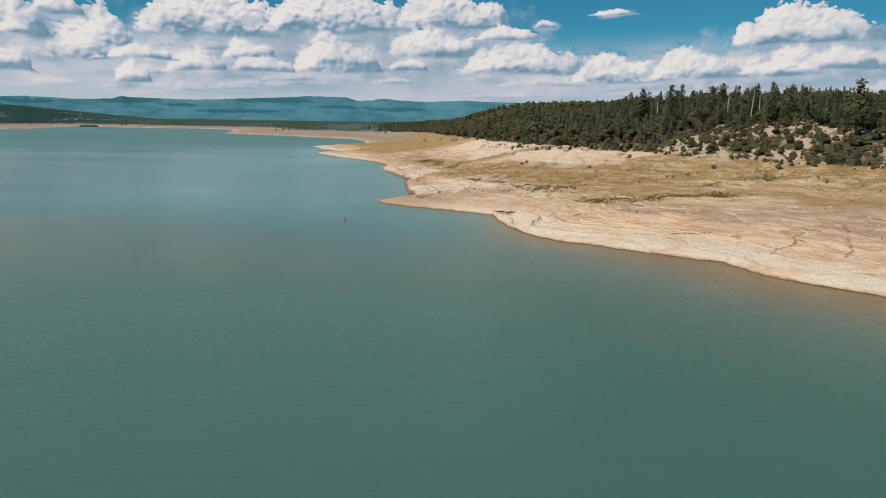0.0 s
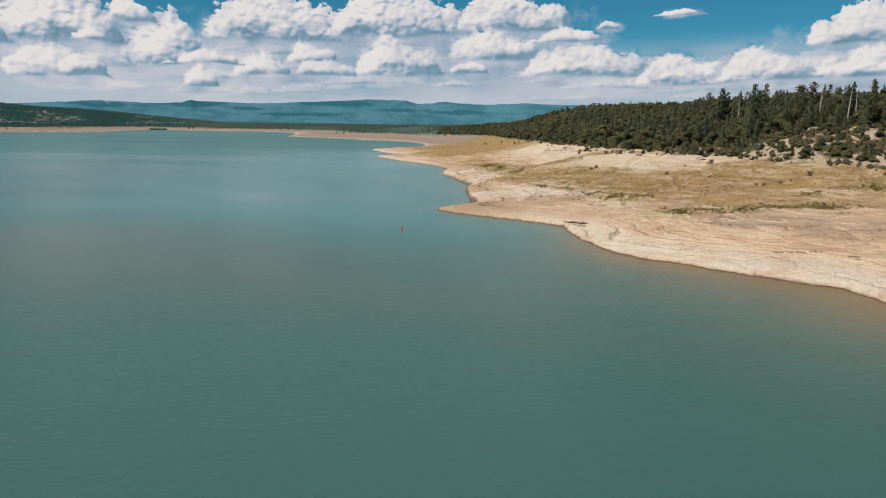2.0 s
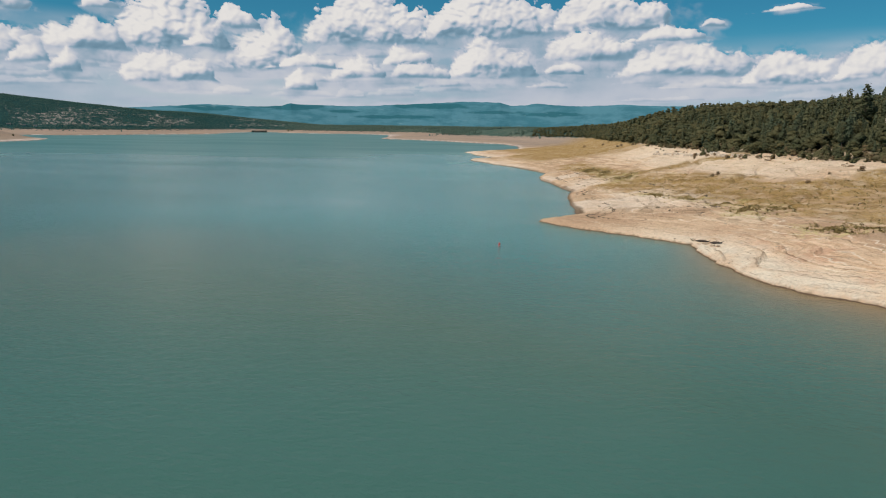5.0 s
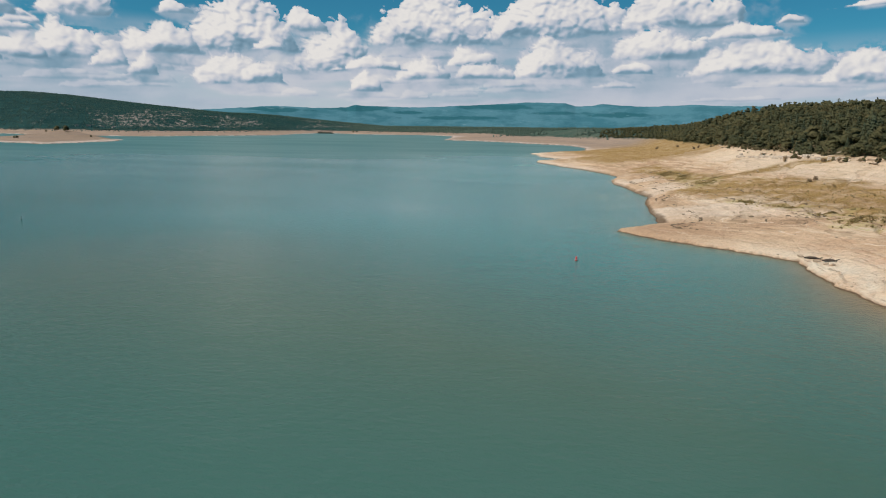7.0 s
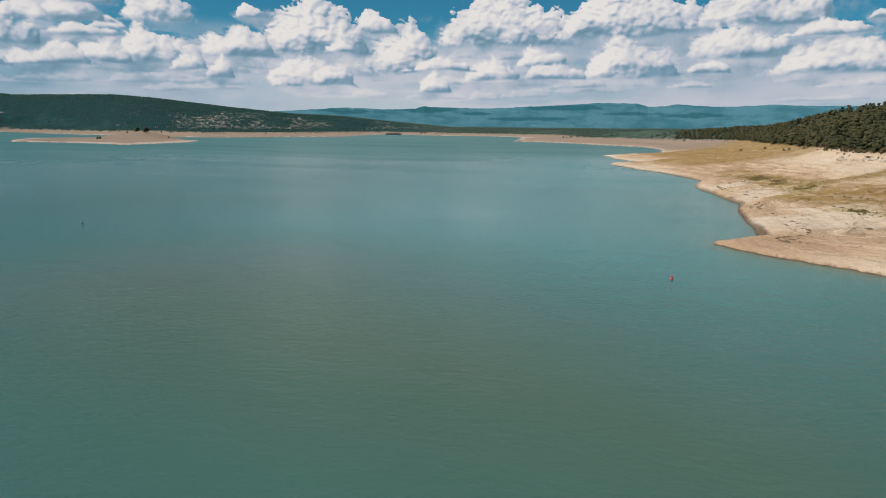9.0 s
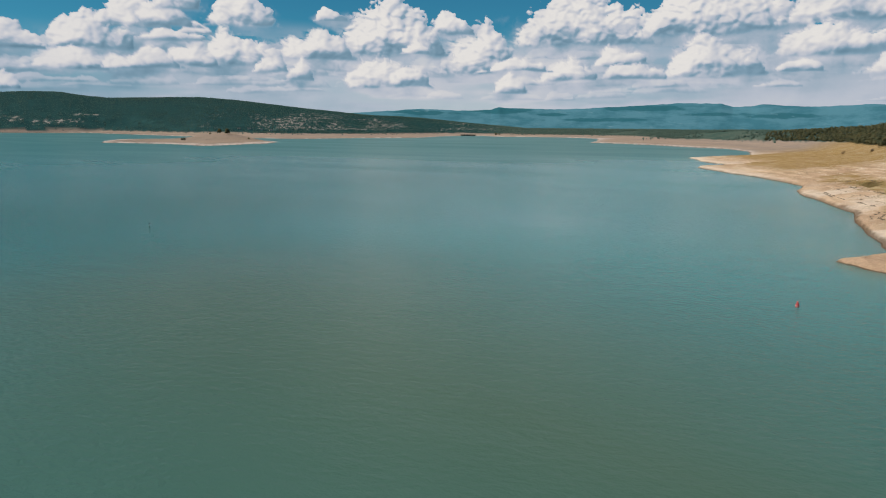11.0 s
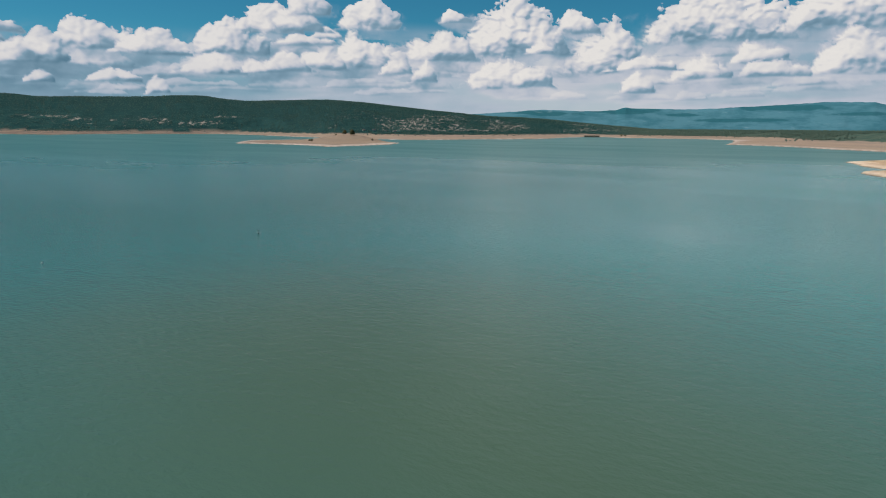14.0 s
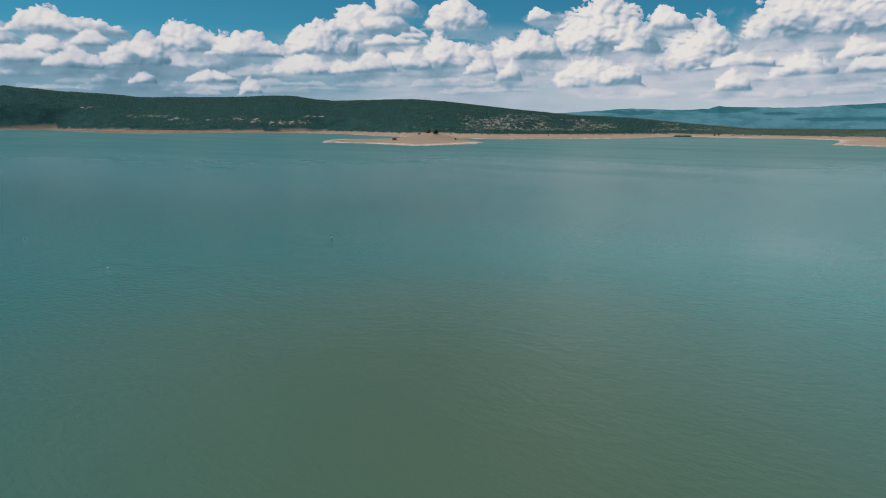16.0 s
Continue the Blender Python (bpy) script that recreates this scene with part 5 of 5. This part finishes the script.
def driftwood(x, y, length, turn, name="drift_log"):
    gen = np.random.default_rng(int(abs(x) * 7 + y))
    root = tagged(new(name), "dark weathered driftwood log stranded at the water's edge", "log")
    root.location = (x, y, ground_z(x, y) + 0.25)
    root.rotation_euler = (0, radians(-4), turn)
    pts = [(-length / 2, 0, 0), (-length / 5, 0.25, 0.12), (length / 6, 0.1, 0.22), (length / 2, -0.2, 0.1)]
    rr = (0.12, 0.30, 0.24, 0.06)
    part("trunk", *join([ribbon_tube(pts[k], pts[k + 1], rr[k], rr[k + 1], 8) for k in range(3)]), DARKWOOD, root)
    for k in range(4):
        u = gen.uniform(-0.3, 0.45) * length
        part("branch", *ribbon_tube((u, 0, 0.15), (u + gen.uniform(0.3, 1.1), gen.uniform(-0.9, 0.9), gen.uniform(0.3, 1.0)), 0.09, 0.03, 5), DARKWOOD, root)


driftwood(20.0, 232.5, 4.8, -0.95)
driftwood(22.6, 228.6, 3.2, -0.6)


def boulder(x, y, size, seed):
    gen = np.random.default_rng(seed)
    ob = put("boulder", mesh_from("boulder", *boulder_shape(gen, 1), smooth_shade=False), STONE)
    ob.matrix_world = Matrix.Translation((x, y, ground_z(x, y) + size * 0.18)) @ Matrix.Rotation(gen.uniform(0, 6), 4, "Z") @ Matrix.Diagonal((size, size, size, 1))
    tagged(ob, "pale angular boulder lying on the sandy bank", "rock", group="boulders on the bank")


for k, (bx, by, bs) in enumerate(((18.2, 236.0, 0.9), (20.4, 230.2, 1.0), (21.6, 227.0, 0.8), (22.4, 225.2, 0.9))):
    boulder(bx, by, bs, 700 + k)


def flat_boulder(x, y, long, wide, thick, turn, seed):
    """A broken bed of pale rock: a low block with a split, uneven rim."""
    gen = np.random.default_rng(seed)
    n = 12
    a = np.arange(n) * 2 * math.pi / n
    rim = gen.uniform(0.72, 1.05, n)
    rings = [(1.0, -0.6), (1.04, 0.35), (0.97, 0.85), (0.55, 1.0)]
    v = np.concatenate([np.stack([np.cos(a) * rim * k * long / 2, np.sin(a) * rim * k * wide / 2, np.full(n, h * thick) + gen.uniform(-0.08, 0.08, n) * thick], 1) for k, h in rings])
    f = [(r * n + i, r * n + (i + 1) % n, (r + 1) * n + (i + 1) % n, (r + 1) * n + i) for r in range(3) for i in range(n)]
    f += [(3 * n, 3 * n + i, 3 * n + i + 1, 3 * n + i + 2) for i in range(1, n - 2, 2)]
    ob = put("flat_boulder", mesh_from("flat_boulder", v, np.array(f), smooth_shade=False), SLAB)
    ob.matrix_world = Matrix.Translation((x, y, ground_z(x, y))) @ Matrix.Rotation(turn, 4, "Z") @ Matrix.Rotation(radians(gen.uniform(-8, 8)), 4, "X")
    tagged(ob, "pale grey broken flat boulder at the lip of the slope", "rock", group="flat boulders below the wood")


SLAB = plain_material("grey_slab_rock", (0.34, 0.265, 0.205), (0.63, 0.52, 0.41), 0.9, 0.9, 0.06)
slab_gen = np.random.default_rng(41)
for k in range(26):
    row = k / 25
    flat_boulder(26 + 34 * row + slab_gen.uniform(-3, 3), 488 - 78 * row + slab_gen.uniform(-7, 7), slab_gen.uniform(2.0, 6.5), slab_gen.uniform(1.2, 2.6), slab_gen.uniform(0.5, 1.1), slab_gen.uniform(-0.9, -0.3), 720 + k)


SHRUB_LEAF = leaf_material("shrub_leaves", (0.27, 0.195, 0.115), (0.38, 0.28, 0.165), (0.42, 0.28, 0.165))


def make_shrub(seed):
    gen = np.random.default_rng(seed)
    root = tagged(new("shrub"), "low olive-brown shrub on the dry lake bank", "shrub", group="shrubs on the bank")
    stems = []
    for _ in range(6):
        a = gen.uniform(0, 6.28)
        stems.append(ribbon_tube((0, 0, -0.05), (math.cos(a) * 0.3, math.sin(a) * 0.3, gen.uniform(0.4, 0.8)), 0.03, 0.008, 4))
    part("stems", *join(stems), BARK, root)
    pts = (bushy_points(gen, 220) - (0, 0, 0.25)) * np.array([1.15, 1.15, 1.05]) + (0, 0, 0.06)
    v, f = sprays(pts, 0.085, gen, out=outward(pts, 0.2, 0.5))
    put("foliage", mesh_from("foliage", v, f, normals=crown_normals(v, 0.1, 0.6)), SHRUB_LEAF, root)
    return root


def build_shrubs():
    spots = [(57.8, 395, 2.2), (85.7, 323, 2.6), (65.4, 313, 2.0), (40.9, 359, 2.2), (75.2, 324, 1.2), (90.3, 282, 1.5), (92.3, 280, 2.0),
             (67.4, 272, 1.0), (110.6, 286, 2.3), (100, 285, 1.7), (138.5, 278, 1.5), (130, 242, 1.3), (129, 235, 1.6), (155, 266, 2.6),
             (103.7, 285, 1.2), (91, 197.5, 0.8), (43, 436, 2.6), (53.7, 405, 2.2), (63.5, 384.5, 2.4), (156, 256, 5.0),
             (43.8, 441.8, 2.4), (46, 438, 2.0), (48.2, 428.4, 2.2), (54.1, 407.8, 2.6), (51.5, 426.2, 1.8), (43.2, 362, 2.4), (-19.4, 756.6, 3.2), (9.1, 634, 3.0), (12, 637, 2.6), (-2.3, 685, 3.0)]
    gen = np.random.default_rng(33)
    masters = [make_shrub(340 + k) for k in range(4)]
    first = []
    for i, (x, y, size) in enumerate(spots):
        m = placed(x, y, ground_z(x, y) - 0.05, size, gen.uniform(0.9, 1.25), gen.uniform(0, 6.28))
        if i >= 4:
            copy_thing(masters[i % 4], m)
        else:
            first.append(m)
    for k, m in zip(masters, first):
        k.matrix_world = m


def build_low_junipers():
    """The row of round dark bushes at the foot of the right-hand slope."""
    spots = [(130, 301, 3.6), (134.5, 294.5, 4.4), (140, 291.5, 4.0), (148, 294, 4.6), (153, 285.5, 4.4), (157.5, 280.5, 4.2), (126, 304, 3.0), (144, 289, 3.2), (161, 276, 3.8), (120, 312, 3.4), (165, 283, 4.6), (149, 303, 4.0), (139, 303, 3.8), (158, 297, 4.4), (171, 271, 4.0)]
    masters = [make_bushy(380 + k) for k in range(3)]
    first = []
    for i, (x, y, size) in enumerate(spots):
        m = placed(x, y, ground_z(x, y) - 0.25, size, 1.25 + 0.2 * math.sin(i * 1.9), i * 2.1)
        if i >= 3:
            copy_thing(masters[i % 3], m)
        else:
            first.append(m)
    for k, m in zip(masters, first):
        k.matrix_world = m


build_shrubs()
build_low_junipers()


def build_edge_thicket():
    """Dense low bushes where the wood meets the sand."""
    gen = np.random.default_rng(35)
    x, y = scatter(15000, -60, 240, 215, 640, gen)
    z = height(x, y)
    over = z - wood_limit(x, y, np.hypot(x - ORIGIN[0], y - ORIGIN[1]))
    edge = (np.abs(over - 0.6) < 1.3) | (over > -2.6) & (over < 0) & (gen.uniform(size=len(x)) < 0.22) & (fbm(x / 14, y / 14, 2, 153) > 0.5)
    slope = (y < 370) & (z > 19.3) & (z < 36) & (gen.uniform(size=len(x)) < 0.6)
    edge = edge | slope
    x, y, z = x[edge][:2300], y[edge][:2300], z[edge][:2300]
    stock = [bushy_crown(600 + k, 5, 1, 40, 0.085) for k in range(9)]
    vs, fs, ts, ns, off = [], [], [], [], 0
    for i in range(len(x)):
        v, f, nn = stock[i % 9]
        v = v - (0, 0, 0.16)
        s = 1.1 + 3.2 * gen.uniform() ** 1.5
        vs.append(v * (s * 1.25, s * 1.25, s) + (x[i], y[i], z[i] - 0.1))
        fs.append(f + off)
        ts.append(np.full(len(v), gen.uniform()))
        ns.append(nn)
        off += len(v)
    ob = put("bank_thicket", mesh_from("bank_thicket", np.concatenate(vs), np.concatenate(fs), dict(tone=np.concatenate(ts)), normals=np.concatenate(ns)), BRUSH)
    tagged(ob, "dense low bushes along the edge of the wood", "bushes", kind="stuff")


build_edge_thicket()


def build_weeds():
    gen = np.random.default_rng(37)
    c = []
    for cx, cy, rx, ry in WEEDS:
        n = int(rx * ry * 8)
        a, q = gen.uniform(0, 6.28, n), 0.62 * np.abs(gen.normal(size=n)) ** 0.8
        c.append(np.stack([cx + np.cos(a) * q * rx, cy + np.sin(a) * q * ry], 1))
    c.append(np.stack(scatter(900, -30, 190, 200, 420, gen), 1))
    for line, wide, n in ((GRASS_UPPER, 20, 3800), (GRASS_LOWER, 15, 2200), (GRASS_STRIP, 5, 300)):
        k = gen.integers(0, len(line) - 1, n)
        u = gen.uniform(size=(n, 1))
        line = np.array(line, float)
        c.append(line[k] * (1 - u) + line[k + 1] * u + gen.normal(size=(n, 2)) * wide * 0.6)
    c = np.concatenate(c)
    big = np.arange(len(c)) < sum(int(rx * ry * 8) for _, _, rx, ry in WEEDS)
    stay = big & (fbm(c[:, 0] / 3, c[:, 1] / 3, 3, 123) + gen.uniform(-0.2, 0.2, len(c)) > 0.44) | ~big & (fbm(c[:, 0] / 9, c[:, 1] / 9, 3, 121) + gen.uniform(-0.15, 0.15, len(c)) > 0.42)
    c, big = c[stay], big[stay]
    z = height(c[:, 0], c[:, 1])
    ok = (z > 4.0) & (z < 18)
    base = np.repeat(np.column_stack([c[ok], z[ok]]), 5, axis=0)
    base = base + gen.normal(size=base.shape) * (0.22, 0.22, 0.06) + (0, 0, 0.14)
    v, f = sprays(base, np.repeat(np.where(big[ok], 0.14, 0.06) + 0.18 * gen.uniform(0, 1, len(base) // 5) ** 2, 5), gen, 1.2)
    up = crown_normals(v, 0.0, 1.0) * (0.25, 0.25, 0.0) + (0, 0, 1)
    ob = put("weed_tufts", mesh_from("weed_tufts", v, f, normals=up / np.linalg.norm(up, axis=1)[:, None]), WEED_LEAF)
    tagged(ob, "clumps of olive weeds on the dry lake bed", "weeds", kind="stuff")


WEED_LEAF = leaf_material("weed_leaves", (0.29, 0.216, 0.092), (0.58, 0.475, 0.22), (0.55, 0.41, 0.20))
build_weeds()


def build_stones():
    gen = np.random.default_rng(39)
    x, y = scatter(9000, -45, 190, 125, 620, gen)
    s, si = shore(x, y)
    z = height(x, y, s, si)
    scarp = smooth(1.6, 0.5, np.abs(z - 17.8)) * (y > 330)
    foot = smooth(0.9, 0.2, np.abs(s - 1.6)) * (y < 275)
    keep = gen.uniform(size=len(x)) < 0.05 + 0.55 * scarp + 0.7 * foot
    keep &= (z > 0.2) & (z < 19.5)
    x, y, z = x[keep][:1900], y[keep][:1900], z[keep][:1900]
    stock = [boulder_shape(np.random.default_rng(800 + k)) for k in range(6)]
    vs, fs = [], []
    for i in range(len(x)):
        v, f = stock[i % 6]
        size = 0.18 + (0.6 + 1.1 * (z[i] > 16)) * gen.uniform() ** 2.6
        a = gen.uniform(0, 6.28)
        c, sn = math.cos(a), math.sin(a)
        vs.append(np.stack([v[:, 0] * c - v[:, 1] * sn, v[:, 0] * sn + v[:, 1] * c, v[:, 2]], 1) * size + (x[i], y[i], z[i] + 0.12 * size))
        fs.append(f + i * len(v))
    ob = put("bank_stones", mesh_from("bank_stones", np.concatenate(vs), np.concatenate(fs), smooth_shade=False), STONE)
    tagged(ob, "pale loose stones scattered over the dry bank", "stones", kind="stuff")


build_stones()


def build_strand_litter():
    """Lines of dark sticks and dried weed left at old water levels."""
    gen = np.random.default_rng(43)
    x, y = scatter(60000, -32, 75, 262, 500, gen)
    s, si = shore(x, y)
    z = height(x, y, s, si)
    lines = np.min([np.abs(z - at - 0.5 * (fbm(x / 25, y / 25, 2, 155) - 0.5)) for at in (2.2, 3.5, 4.6, 6.2)], axis=0) < 0.07
    keep = lines & (fbm(x / 10, y / 10, 2, 157) > 0.56)
    x, y, z = x[keep][:700], y[keep][:700], z[keep][:700]
    d = 0.5
    along = np.arctan2(-(height(x + d, y) - height(x - d, y)), height(x, y + d) - height(x, y - d)) + gen.normal(size=len(x)) * 0.5
    ball, tri = BLUNT
    vs, fs = [], []
    for i in range(len(x)):
        v = ball * gen.uniform(0.6, 1.3, (6, 1)) * (gen.uniform(0.25, 0.9), gen.uniform(0.10, 0.25), gen.uniform(0.08, 0.22))
        c, sn = math.sin(along[i]), -math.cos(along[i])
        vs.append(np.stack([v[:, 0] * c - v[:, 1] * sn, v[:, 0] * sn + v[:, 1] * c, v[:, 2]], 1) + (x[i], y[i], z[i] + 0.06))
        fs.append(tri + 6 * i)
    ob = put("strand_litter", mesh_from("strand_litter", np.concatenate(vs), np.concatenate(fs), smooth_shade=False), LITTER)
    tagged(ob, "lines of dark sticks and dried weed along old water levels", "driftwood", kind="stuff")


LITTER = plain_material("dry_litter", (0.10, 0.07, 0.045), (0.22, 0.16, 0.10), 2.0)
build_strand_litter()


def snag(x, y, tall, lean, seed):
    gen = np.random.default_rng(seed)
    root = tagged(new("dead_tree"), "bare bleached dead pine trunk standing among green trees", "tree", group="dead trunks on the hill")
    root.location = (x, y, ground_z(x, y) - 0.2)
    part("trunk", *join([ribbon_tube((0, 0, 0), (lean * 0.5, 0, tall * 0.55), 0.36, 0.27, 8), ribbon_tube((lean * 0.5, 0, tall * 0.55), (lean, 0.1, tall), 0.27, 0.08, 8)]), DEADWOOD, root)
    for _ in range(6):
        h = gen.uniform(0.4, 0.95)
        a = gen.uniform(0, 6.28)
        part("branch", *ribbon_tube((lean * h, 0, tall * h), (lean * h + math.cos(a) * 1.3, math.sin(a) * 1.3, tall * h + 0.4), 0.08, 0.03, 5), DEADWOOD, root)


build_tall_pines()
snag(151, 379, 17.5, 0.6, 1)
snag(156, 361, 16.5, 0.9, 2)
snag(170, 383, 13, -0.4, 3)
snag(126, 420, 14, 0.3, 4)


def fallen_trunk(x, y, length, turn):
    root = tagged(new("fallen_trunk"), "bleached fallen trunk lying on the sandy slope", "log")
    root.location = (x, y, ground_z(x, y) + 0.4)
    root.rotation_euler = (0, radians(14), turn)
    part("trunk", *ribbon_tube((-length / 2, 0, 0), (length / 2, 0, 0), 0.3, 0.16, 8), DEADWOOD, root)
    part("branch", *ribbon_tube((length * 0.2, 0, 0.1), (length * 0.3, 0.5, 0.9), 0.08, 0.03, 5), DEADWOOD, root)


fallen_trunk(168, 326, 7.5, -0.5)


# ---- island and far shore ----
def island_tree(x, y, size, seed):
    t = make_bushy(seed)
    t.matrix_world = placed(x, y, ground_z(x, y) - 0.2, size, 1.3, seed)
    if y < 2000:
        tagged(t, "dark round tree on top of the bare island", "tree", group="trees on the island")
    else:
        tagged(t, "dark round tree on the far beach", "tree", group="trees on the far beach")


island_tree(-1034, 1070, 11.5, 901)
island_tree(-1066, 1080, 10.5, 902)
island_tree(-1084, 1074, 5.0, 903)
island_tree(-1020, 955, 5.5, 904)
island_tree(-1028, 957, 4.5, 905)
island_tree(-985, 1075, 4.0, 906)


def box(x0, x1, y0, y1, z0, z1):
    v = np.array([(x, y, z) for z in (z0, z1) for y in (y0, y1) for x in (x0, x1)], float)
    f = np.array([(0, 2, 3, 1), (4, 5, 7, 6), (0, 1, 5, 4), (2, 6, 7, 3), (0, 4, 6, 2), (1, 3, 7, 5)])
    return v, f


def cottage(x, y, w, dpt, h, turn):
    root = tagged(new("lakeside_building"), "small pale building at the foot of the wooded mesa", "house", group="buildings across the lake")
    root.location = (x, y, ground_z(x, y) - 0.3)
    root.rotation_euler = (0, 0, turn)
    wall = part("wall", *box(-w / 2, w / 2, -dpt / 2, dpt / 2, 0, h), WALL, root, flat=True)
    e = 0.6
    v = np.array([(-w / 2 - e, -dpt / 2 - e, h), (w / 2 + e, -dpt / 2 - e, h), (w / 2 + e, dpt / 2 + e, h), (-w / 2 - e, dpt / 2 + e, h), (-w / 2 - e, 0, h + dpt * 0.32), (w / 2 + e, 0, h + dpt * 0.32)], float)
    f = np.array([(0, 1, 5, 4), (2, 3, 4, 5), (0, 4, 3, 3), (1, 2, 5, 5)])
    part("roof", v, f[:2], ROOF, root, flat=True)
    for k in (-0.3, 0.3):
        part("window", *box(k * w - 0.7, k * w + 0.7, -dpt / 2 - 0.05, -dpt / 2 + 0.05, 1.0, 2.3), STEEL, wall, flat=True)


for k, (bx, by, bw) in enumerate(((-1700, 1815, 11), (-1668, 1838, 8), (-1722, 1790, 9), (-1640, 1850, 8))):
    cottage(bx, by, bw, 7, 3.2, 0.75 + 0.1 * k)


def marina(x, y, turn):
    root = tagged(new("boat_dock"), "dark covered floating boat dock by the far shore", "dock")
    root.location = (x, y, 0)
    root.rotation_euler = (0, 0, turn)
    part("deck", *box(-34, 34, -7, 7, 0.1, 1.2), DARKGREEN, root, flat=True)
    part("roof", *box(-30, 30, -6.5, 6.5, 6.2, 7.6), DARKGREEN, root, flat=True)
    for k in range(7):
        for s in (-6, 6):
            part("post", *box(-29 + k * 9.6, -28.2 + k * 9.6, s - 0.4, s + 0.4, 1.2, 6.2), DARKGREEN, root, flat=True)
    for k in range(6):
        part("stall_wall", *box(-28 + k * 9.6, -21 + k * 9.6, 5.2, 5.6, 1.2, 5.0), DARKGREEN, root, flat=True)
    part("gangway", *box(-2, 2, 7, 60, 0.9, 1.3), STEEL, root, flat=True)


marina(-1310, 2628, 0.45)
island_tree(-1262, 2790, 11.0, 907)
island_tree(-1248, 2796, 9.0, 908)
